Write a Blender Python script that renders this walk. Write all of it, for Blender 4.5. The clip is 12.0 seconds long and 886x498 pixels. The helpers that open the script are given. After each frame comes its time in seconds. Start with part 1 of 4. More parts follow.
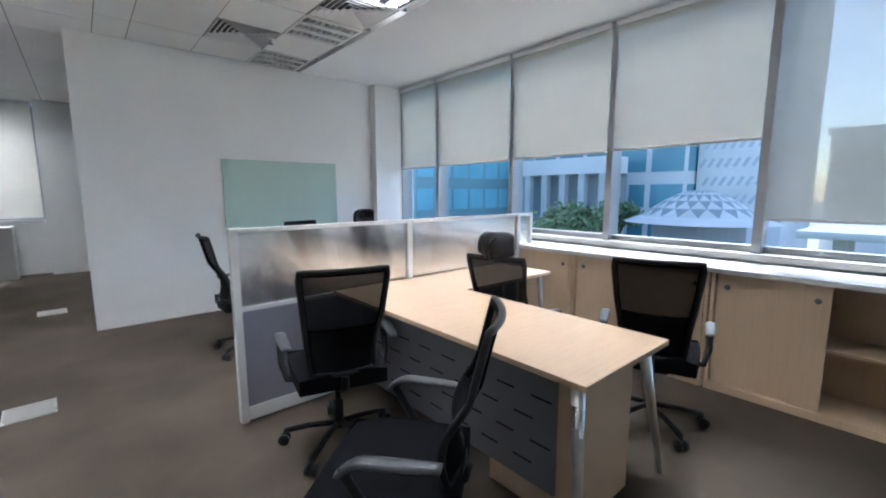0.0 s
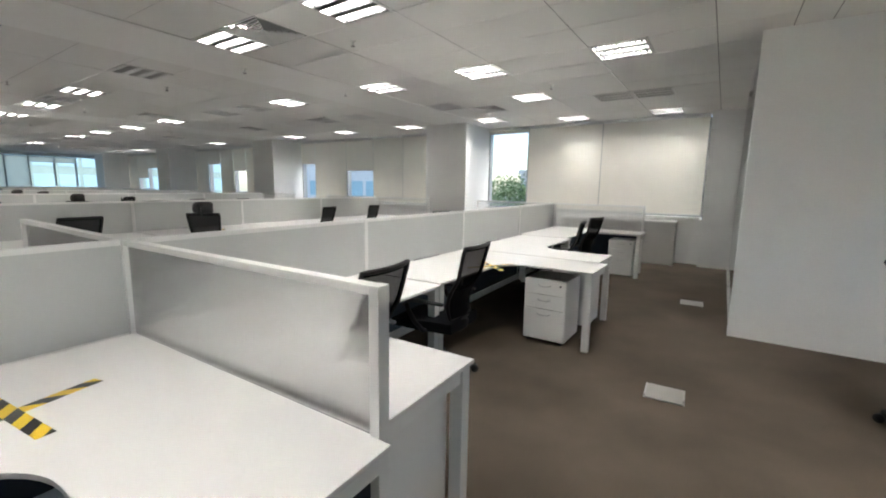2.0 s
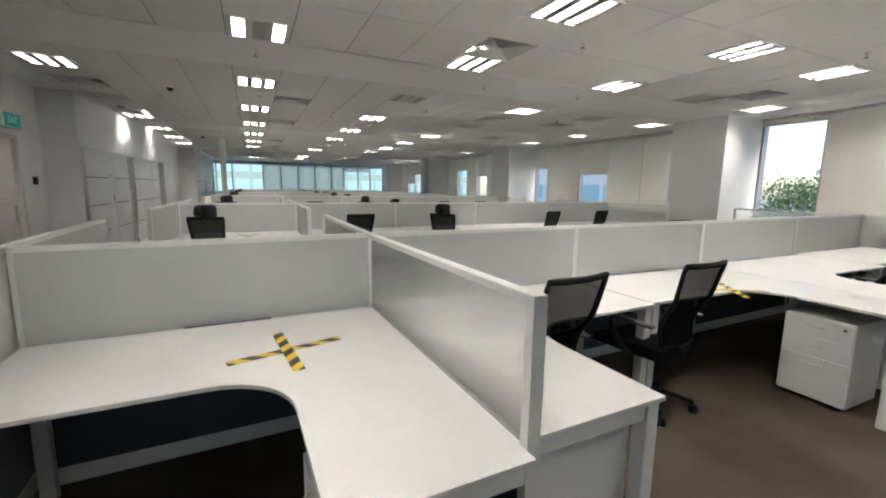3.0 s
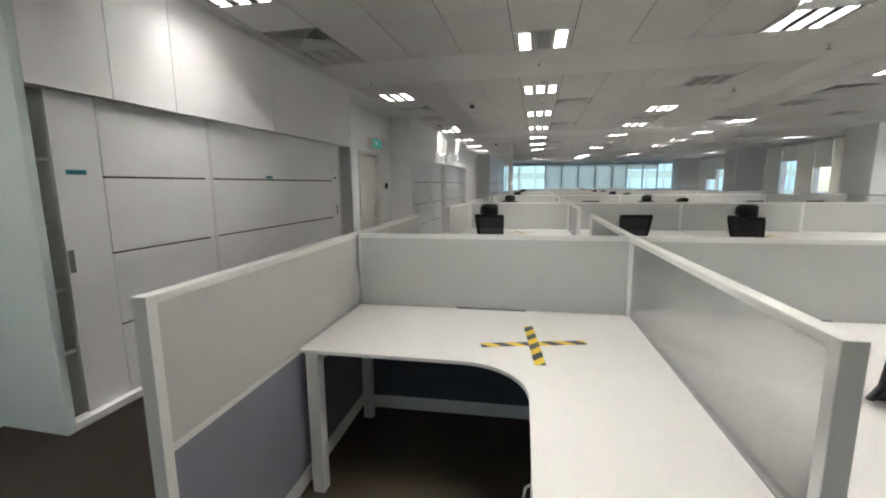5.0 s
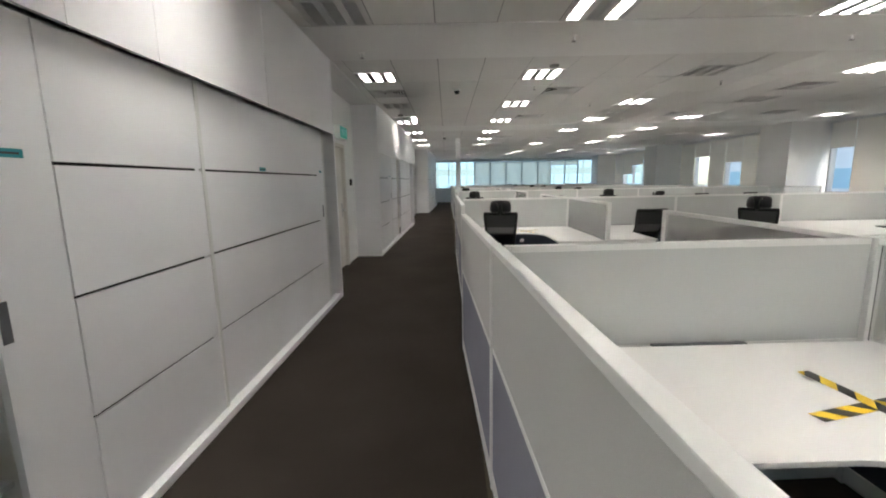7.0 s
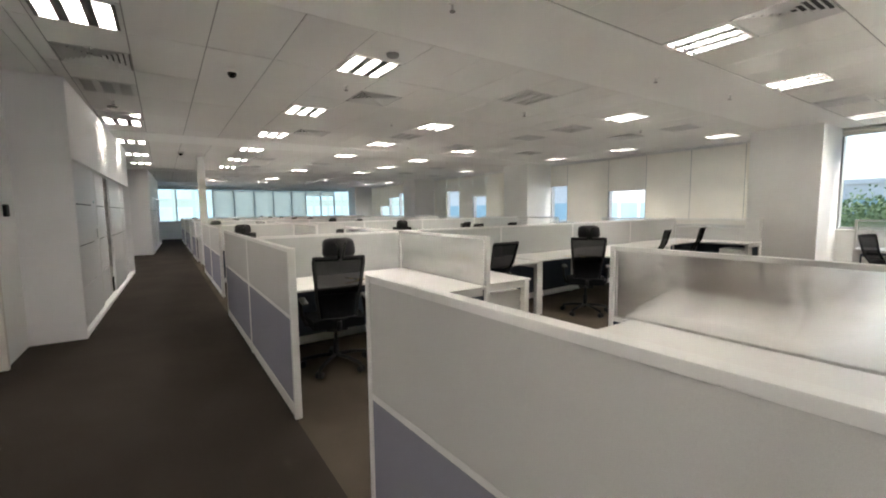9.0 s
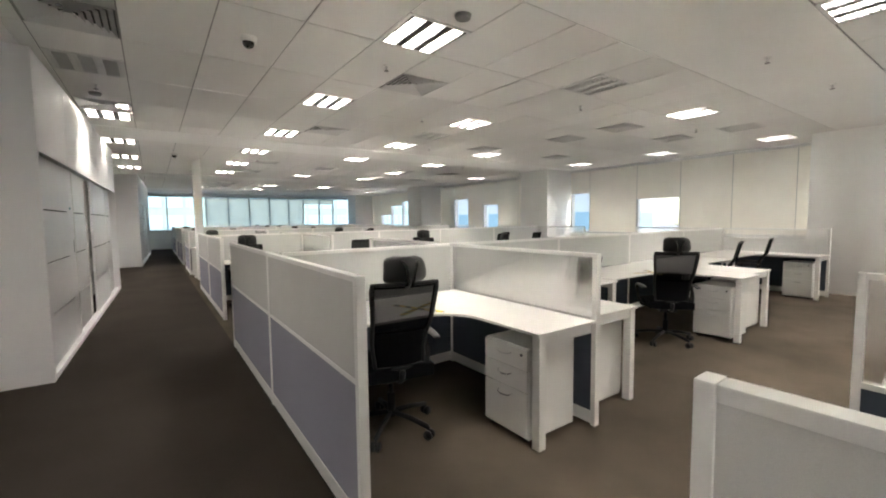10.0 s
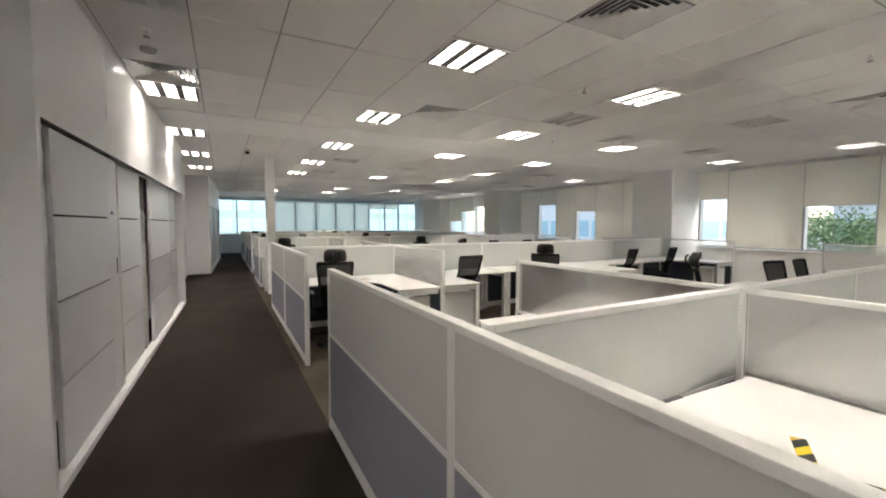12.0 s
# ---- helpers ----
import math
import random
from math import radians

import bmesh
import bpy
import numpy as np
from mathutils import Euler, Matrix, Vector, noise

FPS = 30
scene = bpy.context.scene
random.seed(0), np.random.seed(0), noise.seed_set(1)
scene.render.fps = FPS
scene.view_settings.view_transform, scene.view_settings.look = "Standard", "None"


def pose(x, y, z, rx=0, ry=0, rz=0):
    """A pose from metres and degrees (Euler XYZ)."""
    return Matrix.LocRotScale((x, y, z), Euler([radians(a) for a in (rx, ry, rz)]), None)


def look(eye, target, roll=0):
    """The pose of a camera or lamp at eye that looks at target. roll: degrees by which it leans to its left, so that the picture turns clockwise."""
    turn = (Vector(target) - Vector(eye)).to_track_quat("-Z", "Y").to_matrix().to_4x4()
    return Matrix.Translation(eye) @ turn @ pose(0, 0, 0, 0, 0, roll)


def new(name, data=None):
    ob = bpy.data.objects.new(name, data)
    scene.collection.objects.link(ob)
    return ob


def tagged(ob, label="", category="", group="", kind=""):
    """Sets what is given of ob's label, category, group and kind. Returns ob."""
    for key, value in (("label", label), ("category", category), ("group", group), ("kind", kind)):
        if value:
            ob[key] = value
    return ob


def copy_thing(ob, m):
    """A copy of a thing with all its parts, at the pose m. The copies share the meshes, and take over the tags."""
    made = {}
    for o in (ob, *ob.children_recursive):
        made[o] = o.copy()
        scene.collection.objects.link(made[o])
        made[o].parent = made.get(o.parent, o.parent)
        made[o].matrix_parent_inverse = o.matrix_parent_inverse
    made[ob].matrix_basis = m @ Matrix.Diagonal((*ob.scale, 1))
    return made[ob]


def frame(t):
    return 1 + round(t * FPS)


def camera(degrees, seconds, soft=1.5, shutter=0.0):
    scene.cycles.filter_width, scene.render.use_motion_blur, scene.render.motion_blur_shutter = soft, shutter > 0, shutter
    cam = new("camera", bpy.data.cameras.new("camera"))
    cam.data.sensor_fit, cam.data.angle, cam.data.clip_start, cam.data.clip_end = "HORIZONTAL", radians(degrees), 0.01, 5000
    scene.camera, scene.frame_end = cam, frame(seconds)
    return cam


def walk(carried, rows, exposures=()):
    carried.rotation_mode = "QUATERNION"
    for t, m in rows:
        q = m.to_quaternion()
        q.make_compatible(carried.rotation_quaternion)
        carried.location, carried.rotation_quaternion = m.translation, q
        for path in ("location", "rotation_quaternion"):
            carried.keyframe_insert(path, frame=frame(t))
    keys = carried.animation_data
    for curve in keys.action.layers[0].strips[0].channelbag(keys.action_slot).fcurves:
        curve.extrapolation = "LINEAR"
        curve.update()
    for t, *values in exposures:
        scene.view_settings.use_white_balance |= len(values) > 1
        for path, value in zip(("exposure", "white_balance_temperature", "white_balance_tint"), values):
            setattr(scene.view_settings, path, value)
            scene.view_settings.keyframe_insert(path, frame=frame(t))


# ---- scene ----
cam = camera(93.8, 12.0, 2.0)
PATH = [
    (0, (0.361, 0.245, 1.407), (1.66, 1.741, 1.136), -0.1),
    (0.5, (0.512, 0.269, 1.406), (1.274, 2.097, 1.126), -0.2),
    (1, (0.22, 0.353, 1.469), (0.407, 2.321, 1.168), 0.2),
    (1.5, (0.161, 0.501, 1.477), (-0.349, 2.411, 1.174), 0.3),
    (2, (0.216, 0.658, 1.464), (-0.886, 2.301, 1.168), 0.9),
    (2.5, (0.321, 0.725, 1.469), (-1.209, 1.977, 1.169), 1.0),
    (3, (0.34, 0.797, 1.479), (-1.458, 1.622, 1.184), 0.9),
    (3.5, (0.354, 0.902, 1.495), (-1.578, 1.332, 1.204), 1.1),
    (3.7, (0.373, 0.951, 1.503), (-1.583, 1.238, 1.198), 1.0),
    (5.3, (0.342, 0.856, 1.488), (-1.572, 0.352, 1.2), -0.9),
    (5.5, (0.328, 0.67, 1.496), (-1.578, 0.131, 1.221), -1.2),
    (6, (0.204, 0.298, 1.456), (-1.663, -0.374, 1.206), -1.3),
    (6.5, (-0.047, -0.098, 1.458), (-1.964, -0.58, 1.151), -0.3),
    (7, (-0.336, -0.446, 1.469), (-2.31, -0.469, 1.146), -1.0),
    (7.5, (-0.728, -0.684, 1.463), (-2.658, -0.246, 1.175), 0.3),
    (7.7, (-0.914, -0.749, 1.435), (-2.806, -0.162, 1.156), 1.4),
    (9.3, (-2.72, -0.971, 1.432), (-4.357, 0.167, 1.256), -1.0),
    (9.5, (-2.962, -0.976, 1.43), (-4.597, 0.165, 1.264), -0.8),
    (10, (-3.551, -0.986, 1.433), (-5.185, 0.158, 1.288), -0.6),
    (10.5, (-4.11, -0.989, 1.459), (-5.777, 0.109, 1.324), -1.0),
    (11, (-4.662, -0.949, 1.491), (-6.373, 0.08, 1.367), -1.4),
    (11.5, (-5.18, -0.982, 1.489), (-6.909, 0.017, 1.374), -0.8),
    (12, (-5.704, -0.947, 1.513), (-7.468, -0.012, 1.395), 0.2),
]
walk(
    cam,
    [(t, look(eye, target, roll)) for t, eye, target, roll in PATH],
    [(0.0, 1.76, 5600, 11), (0.6, 1.73, 5650, 10), (1.0, 1.7, 6000, 10), (1.5, 1.61, 6350, 10), (2.2, 1.52, 6450, 10), (3.0, 1.4, 6600, 10), (3.6, 1.5, 6600, 10), (5.3, 1.54, 6550, 9), (6.0, 1.74, 6550, 9), (7.0, 1.7, 6600, 10), (7.6, 1.76, 6650, 10), (9.5, 1.95, 6950, 11), (10.0, 2.1, 6950, 11), (10.5, 2.17, 6950, 11), (11.0, 2.13, 6950, 11), (11.5, 1.96, 6950, 11), (12.0, 1.88, 6950, 11)],
)
# END CAMERA

# ---------------------------------------------------------------- world and sun
world = bpy.data.worlds.new("overcast_sky")
scene.world = world
world.use_nodes = True
wn = world.node_tree
sky = wn.nodes.new("ShaderNodeTexSky")
sky.sky_type = "NISHITA"
sky.sun_disc = False
sky.sun_elevation = radians(50)
sky.sun_rotation = radians(70)
sky.dust_density = 1.0
wn.nodes["Background"].inputs["Strength"].default_value = 0.135
wn.links.new(sky.outputs[0], wn.nodes["Background"].inputs["Color"])
sun = new("sun", bpy.data.lights.new("sun", "SUN"))
sun.data.energy, sun.data.angle, sun.data.color = 1.6, radians(25), (1.0, 0.97, 0.92)
sun.matrix_world = look((0, 0, 60), (-25, -10, 30))
TUBE_POWER = 40.0

# ---------------------------------------------------------------- materials


def mat(name, colour, rough=0.5, metal=0.0, grain=0.0, scale=40.0, stain=0.0, stain_scale=1.5, bump=0.0, spec=0.5, island=0.0):
    """A surface with two scales of variation and fine relief."""
    m = bpy.data.materials.new(name)
    m.use_nodes = True
    nt = m.node_tree
    b = nt.nodes["Principled BSDF"]
    b.inputs["Roughness"].default_value = rough
    b.inputs["Metallic"].default_value = metal
    b.inputs["Specular IOR Level"].default_value = spec
    b.inputs["Base Color"].default_value = (*colour, 1)
    geo = nt.nodes.new("ShaderNodeNewGeometry")
    if grain or stain or bump or island:
        fine = nt.nodes.new("ShaderNodeTexNoise")
        fine.inputs["Scale"].default_value = scale
        fine.inputs["Detail"].default_value = 6
        nt.links.new(geo.outputs["Position"], fine.inputs["Vector"])
        big = nt.nodes.new("ShaderNodeTexNoise")
        big.inputs["Scale"].default_value = stain_scale
        big.inputs["Detail"].default_value = 4
        nt.links.new(geo.outputs["Position"], big.inputs["Vector"])

        def spread(src, amount):
            r = nt.nodes.new("ShaderNodeMapRange")
            r.inputs["From Min"].default_value, r.inputs["From Max"].default_value = 0.25, 0.75
            r.inputs["To Min"].default_value, r.inputs["To Max"].default_value = 1 - amount, 1 + amount
            nt.links.new(src, r.inputs["Value"])
            return r.outputs[0]

        mul = nt.nodes.new("ShaderNodeMath")
        mul.operation = "MULTIPLY"
        nt.links.new(spread(fine.outputs[0], grain), mul.inputs[0])
        nt.links.new(spread(big.outputs[0], stain), mul.inputs[1])
        out = mul.outputs[0]
        if island:
            mul2 = nt.nodes.new("ShaderNodeMath")
            mul2.operation = "MULTIPLY"
            r = nt.nodes.new("ShaderNodeMapRange")
            r.inputs["To Min"].default_value, r.inputs["To Max"].default_value = 1 - island, 1 + island
            nt.links.new(geo.outputs["Random Per Island"], r.inputs["Value"])
            nt.links.new(out, mul2.inputs[0])
            nt.links.new(r.outputs[0], mul2.inputs[1])
            out = mul2.outputs[0]
        vec = nt.nodes.new("ShaderNodeVectorMath")
        vec.operation = "SCALE"
        vec.inputs[0].default_value = colour
        nt.links.new(out, vec.inputs["Scale"])
        nt.links.new(vec.outputs[0], b.inputs["Base Color"])
        rr = nt.nodes.new("ShaderNodeMapRange")
        rr.inputs["To Min"].default_value, rr.inputs["To Max"].default_value = max(0, rough - 0.03), min(1, rough + 0.03)
        nt.links.new(big.outputs[0], rr.inputs["Value"])
        nt.links.new(rr.outputs[0], b.inputs["Roughness"])
        if bump:
            bp = nt.nodes.new("ShaderNodeBump")
            bp.inputs["Strength"].default_value = bump
            bp.inputs["Distance"].default_value = 0.004
            nt.links.new(fine.outputs[0], bp.inputs["Height"])
            nt.links.new(bp.outputs[0], b.inputs["Normal"])
    return m


def glow(name, colour, power):
    m = mat(name, colour, 0.4)
    b = m.node_tree.nodes["Principled BSDF"]
    b.inputs["Emission Color"].default_value = (*colour, 1)
    b.inputs["Emission Strength"].default_value = power
    return m


def sheer(name, colour, clear, through_light, rough=0.9):
    """Cloth or mesh: part of it is holes, part lets light through, the rest is matt."""
    m = bpy.data.materials.new(name)
    m.use_nodes = True
    nt = m.node_tree
    nt.nodes.remove(nt.nodes["Principled BSDF"])
    out = nt.nodes["Material Output"]
    dif, tra, hole = (nt.nodes.new("ShaderNodeBsdf" + k) for k in ("Diffuse", "Translucent", "Transparent"))
    geo = nt.nodes.new("ShaderNodeNewGeometry")
    big = nt.nodes.new("ShaderNodeTexNoise")
    big.inputs["Scale"].default_value = 2.2
    big.inputs["Detail"].default_value = 5
    nt.links.new(geo.outputs["Position"], big.inputs["Vector"])
    mp = nt.nodes.new("ShaderNodeMapRange")
    mp.inputs["To Min"].default_value, mp.inputs["To Max"].default_value = 0.93, 1.05
    nt.links.new(big.outputs[0], mp.inputs["Value"])
    vec = nt.nodes.new("ShaderNodeVectorMath")
    vec.operation = "SCALE"
    vec.inputs[0].default_value = colour
    nt.links.new(mp.outputs[0], vec.inputs["Scale"])
    for n in (dif, tra):
        nt.links.new(vec.outputs[0], n.inputs["Color"])
    a, b = nt.nodes.new("ShaderNodeMixShader"), nt.nodes.new("ShaderNodeMixShader")
    a.inputs[0].default_value, b.inputs[0].default_value = through_light, clear
    nt.links.new(dif.outputs[0], a.inputs[1])
    nt.links.new(tra.outputs[0], a.inputs[2])
    nt.links.new(a.outputs[0], b.inputs[1])
    nt.links.new(hole.outputs[0], b.inputs[2])
    nt.links.new(b.outputs[0], out.inputs["Surface"])
    return m


def glass(name, colour, rough, ior=1.45, ribs=0.0):
    m = bpy.data.materials.new(name)
    m.use_nodes = True
    nt = m.node_tree
    b = nt.nodes["Principled BSDF"]
    b.inputs["Base Color"].default_value = (*colour, 1)
    b.inputs["Roughness"].default_value = rough
    b.inputs["IOR"].default_value = ior
    b.inputs["Transmission Weight"].default_value = 0.93 if ribs else 1.0
    if ribs:
        geo = nt.nodes.new("ShaderNodeNewGeometry")
        wave = nt.nodes.new("ShaderNodeTexWave")
        wave.bands_direction = "Z"
        wave.inputs["Scale"].default_value = ribs
        nt.links.new(geo.outputs["Position"], wave.inputs["Vector"])
        bp = nt.nodes.new("ShaderNodeBump")
        bp.inputs["Strength"].default_value = 0.25
        bp.inputs["Distance"].default_value = 0.0016
        nt.links.new(wave.outputs[1], bp.inputs["Height"])
        nt.links.new(bp.outputs[0], b.inputs["Normal"])
    return m


def wood(name, colour):
    m = mat(name, colour, 0.42)
    nt = m.node_tree
    b = nt.nodes["Principled BSDF"]
    geo = nt.nodes.new("ShaderNodeNewGeometry")
    mp = nt.nodes.new("ShaderNodeMapping")
    mp.inputs["Scale"].default_value = (1.2, 22, 1.2)
    no = nt.nodes.new("ShaderNodeTexNoise")
    no.inputs["Scale"].default_value, no.inputs["Detail"].default_value = 3.0, 8
    ramp = nt.nodes.new("ShaderNodeValToRGB")
    ramp.color_ramp.elements[0].color = (*[c * 0.95 for c in colour], 1)
    ramp.color_ramp.elements[1].color = (*[c * 1.04 for c in colour], 1)
    ramp.color_ramp.elements[0].position, ramp.color_ramp.elements[1].position = 0.3, 0.7
    nt.links.new(geo.outputs["Position"], mp.inputs["Vector"])
    nt.links.new(mp.outputs[0], no.inputs["Vector"])
    nt.links.new(no.outputs[0], ramp.inputs[0])
    nt.links.new(ramp.outputs[0], b.inputs["Base Color"])
    return m


def striped(name, a, b2, per_metre):
    """Slanting stripes along a tape's own length."""
    m = mat(name, a, 0.4)
    nt = m.node_tree
    b = nt.nodes["Principled BSDF"]
    tc = nt.nodes.new("ShaderNodeTexCoord")
    sep = nt.nodes.new("ShaderNodeSeparateXYZ")
    nt.links.new(tc.outputs["Object"], sep.inputs[0])
    add = nt.nodes.new("ShaderNodeMath")
    add.operation = "ADD"
    nt.links.new(sep.outputs[0], add.inputs[0])
    nt.links.new(sep.outputs[1], add.inputs[1])
    mu = nt.nodes.new("ShaderNodeMath")
    mu.operation = "MULTIPLY"
    mu.inputs[1].default_value = per_metre
    nt.links.new(add.outputs[0], mu.inputs[0])
    fr = nt.nodes.new("ShaderNodeMath")
    fr.operation = "FRACT"
    nt.links.new(mu.outputs[0], fr.inputs[0])
    gt = nt.nodes.new("ShaderNodeMath")
    gt.operation = "GREATER_THAN"
    gt.inputs[1].default_value = 0.5
    nt.links.new(fr.outputs[0], gt.inputs[0])
    mix = nt.nodes.new("ShaderNodeMix")
    mix.data_type = "RGBA"
    mix.inputs[6].default_value, mix.inputs[7].default_value = (*a, 1), (*b2, 1)
    nt.links.new(gt.outputs[0], mix.inputs[0])
    nt.links.new(mix.outputs[2], b.inputs["Base Color"])
    return m


M = dict(
    wall=mat("white_wall_paint", (0.89, 0.895, 0.885), 0.7, grain=0.02, stain=0.03, scale=60, bump=0.08),
    # the grey-green tint stands in for daylight from the east windows
    wall_daylit=mat("daylit_wall_paint", (0.6, 0.67, 0.65), 0.6, grain=0.02, stain=0.03, scale=60, bump=0.06),
    tile=mat("mineral_ceiling_tile", (0.74, 0.735, 0.72), 0.95, grain=0.05, scale=220, stain=0.03, stain_scale=0.6, bump=0.25, spec=0.1, island=0.025),
    grid=mat("ceiling_grid_bar", (0.25, 0.245, 0.24), 0.6, grain=0.04, stain=0.05),
    gypsum=mat("ceiling_gypsum", (0.8, 0.8, 0.79), 0.85, grain=0.015, stain=0.03, stain_scale=0.7, spec=0.2),
    carpet=mat("taupe_carpet", (0.09, 0.0745, 0.0575), 1.0, grain=0.35, scale=380, stain=0.3, stain_scale=1.3, bump=0.9, spec=0.05),
    carpet_dark=mat("dark_corridor_carpet", (0.04, 0.0335, 0.028), 1.0, grain=0.3, scale=420, stain=0.22, stain_scale=1.2, bump=0.9, spec=0.05),
    white=mat("white_laminate", (0.73, 0.72, 0.7), 0.36, grain=0.01, scale=300, stain=0.025, stain_scale=2.5),
    ledge=mat("pale_stone_ledge", (0.56, 0.54, 0.53), 0.4, grain=0.05, scale=120, stain=0.06, stain_scale=3),
    white_metal=mat("white_powder_coat", (0.76, 0.76, 0.74), 0.42, grain=0.02, scale=500, stain=0.03, bump=0.03),
    cabinet=mat("white_cabinet_laminate", (0.85, 0.845, 0.86), 0.46, grain=0.01, scale=200, stain=0.03),
    groove=mat("dark_groove", (0.012, 0.012, 0.012), 0.8, spec=0.1),
    dark_inside=mat("cabinet_inside", (0.8, 0.79, 0.76), 0.6, grain=0.03, stain=0.05),
    panel=mat("grey_screen_panel", (0.54, 0.555, 0.54), 0.33, grain=0.015, scale=150, stain=0.03),
    end_panel=mat("pale_grey_screen_fabric", (0.56, 0.56, 0.54), 0.75, grain=0.06, scale=600, stain=0.03, bump=0.2),
    fabric=mat("blue_grey_screen_fabric", (0.285, 0.288, 0.34), 0.95, grain=0.15, scale=700, stain=0.06, bump=0.4, spec=0.1),
    fabric_dark=mat("slate_screen_fabric", (0.075, 0.09, 0.115), 0.95, grain=0.15, scale=700, stain=0.06, bump=0.4, spec=0.1),
    frost=glass("fluted_clear_sheet", (0.975, 0.975, 0.97), 0.07, 1.3, ribs=95.0),
    board=mat("green_glass_board", (0.5, 0.66, 0.6), 0.08, stain=0.02),
    door_glass=glass("pale_green_glass", (0.75, 0.88, 0.84), 0.05),
    pane=glass("window_pane", (0.9, 0.96, 0.97), 0.0, 1.05),
    frame=mat("grey_window_metal", (0.36, 0.37, 0.38), 0.4, metal=0.4, grain=0.02, stain=0.04),
    blind=sheer("roller_blind_cloth", (0.68, 0.65, 0.56), 0.4, 0.2),
    blind_thin=sheer("open_weave_blind_cloth", (0.5, 0.5, 0.46), 0.38, 0.2),
    blind_solid=sheer("opaque_blind_cloth", (0.9, 0.87, 0.8), 0.01, 0.22),
    # west cloth made creamier and more translucent in place of sun behind it
    blind_west=sheer("backlit_blind_cloth", (0.95, 0.93, 0.82), 0.1, 0.92),
    black=mat("black_plastic", (0.008, 0.008, 0.009), 0.5, spec=0.3, grain=0.05, scale=300, stain=0.1, bump=0.05),
    seat=mat("black_seat_fabric", (0.0065, 0.007, 0.0085), 0.95, grain=0.3, scale=600, stain=0.1, bump=0.5, spec=0.08),
    mesh=sheer("black_chair_mesh", (0.012, 0.012, 0.014), 0.065, 0.02),
    arm=mat("grey_armrest", (0.055, 0.058, 0.062), 0.45, grain=0.03, stain=0.05),
    chrome=mat("brushed_steel", (0.6, 0.6, 0.6), 0.28, metal=1.0, grain=0.03, scale=200, stain=0.04),
    beech=wood("pale_maple_laminate", (0.54, 0.39, 0.255)),
    beech_shaded=wood("shaded_maple_inside", (0.4, 0.26, 0.17)),
    grey_metal=mat("dark_grey_steel", (0.12, 0.125, 0.135), 0.45, grain=0.04, scale=400, stain=0.05),
    vent=mat("white_vent_metal", (0.62, 0.62, 0.61), 0.5, grain=0.02, stain=0.05),
    vent_dark=mat("vent_shadow_gap", (0.05, 0.05, 0.05), 0.9),
    louvre=mat("louvre_aluminium", (0.6, 0.6, 0.59), 0.45, metal=0.3, stain=0.03),
    fin=mat("lamp_reflector", (0.06, 0.06, 0.06), 0.5, stain=0.05),
    tube=glow("lamp_tube", (1.0, 0.955, 0.91), TUBE_POWER),
    tube_dim=glow("dim_lamp_tube", (1.0, 0.955, 0.91), 0.7 * TUBE_POWER),
    tube_off=mat("unlit_tube", (0.75, 0.75, 0.74), 0.35),
    exit=glow("green_exit_sign", (0.01, 0.17, 0.13), 0.2),
    teal=mat("teal_sticker", (0.03, 0.3, 0.34), 0.4),
    door=mat("ivory_door_paint", (0.7, 0.67, 0.62), 0.4, grain=0.01, stain=0.03),
    steel_plate=mat("floor_box_steel", (0.5, 0.49, 0.47), 0.35, metal=0.8, grain=0.05, scale=120, stain=0.1),
    tape=striped("hazard_tape", (0.75, 0.5, 0.02), (0.02, 0.02, 0.02), 8.5),
    black_gloss=mat("black_gloss", (0.012, 0.012, 0.013), 0.15),
)

# ---------------------------------------------------------------- mesh tools


def box(bm, x0, x1, y0, y1, z0, z1, m=None):
    r = bmesh.ops.create_cube(bm, size=1.0)["verts"]
    t = pose((x0 + x1) / 2, (y0 + y1) / 2, (z0 + z1) / 2) @ Matrix.Diagonal((x1 - x0, y1 - y0, z1 - z0, 1))
    bmesh.ops.transform(bm, matrix=(m @ t) if m else t, verts=r)
    return r


def rod(bm, a, b, r0, r1=None, sides=12):
    a, b = Vector(a), Vector(b)
    v = bmesh.ops.create_cone(bm, cap_ends=True, segments=sides, radius1=r0, radius2=r0 if r1 is None else r1, depth=(b - a).length)["verts"]
    bmesh.ops.transform(bm, matrix=Matrix.Translation((a + b) / 2) @ (b - a).to_track_quat("Z", "Y").to_matrix().to_4x4(), verts=v)
    return v


def soften(bm, w, seg=2):
    bmesh.ops.bevel(bm, geom=[e for e in bm.edges if len(e.link_faces) == 2 and e.calc_face_angle() > 0.6], offset=w, segments=seg, profile=0.7, affect="EDGES", clamp_overlap=True)


def part(name, bm, material, parent, label="", smooth=False):
    me = bpy.data.meshes.new(name)
    bm.normal_update()
    bm.to_mesh(me)
    bm.free()
    me.materials.append(material)
    if smooth:
        for p in me.polygons:
            p.use_smooth = True
    ob = new(name, me)
    ob.parent = parent
    if label:
        ob["label"] = label
    return ob


def bx(name, dims, material, parent, bev=0.0, label=""):
    bm = bmesh.new()
    box(bm, *dims)
    if bev:
        soften(bm, bev)
    return part(name, bm, material, parent, label)


def slab(outline, z0, z1, bev=0.0):
    """A plate from a plan outline."""
    bm = bmesh.new()
    lo = [bm.verts.new((x, y, z0)) for x, y in outline]
    hi = [bm.verts.new((x, y, z1)) for x, y in outline]
    n = len(outline)
    bm.faces.new(lo[::-1])
    bm.faces.new(hi)
    for i in range(n):
        bm.faces.new((lo[i], lo[(i + 1) % n], hi[(i + 1) % n], hi[i]))
    bmesh.ops.recalc_face_normals(bm, faces=bm.faces)
    if bev:
        soften(bm, bev)
    return bm


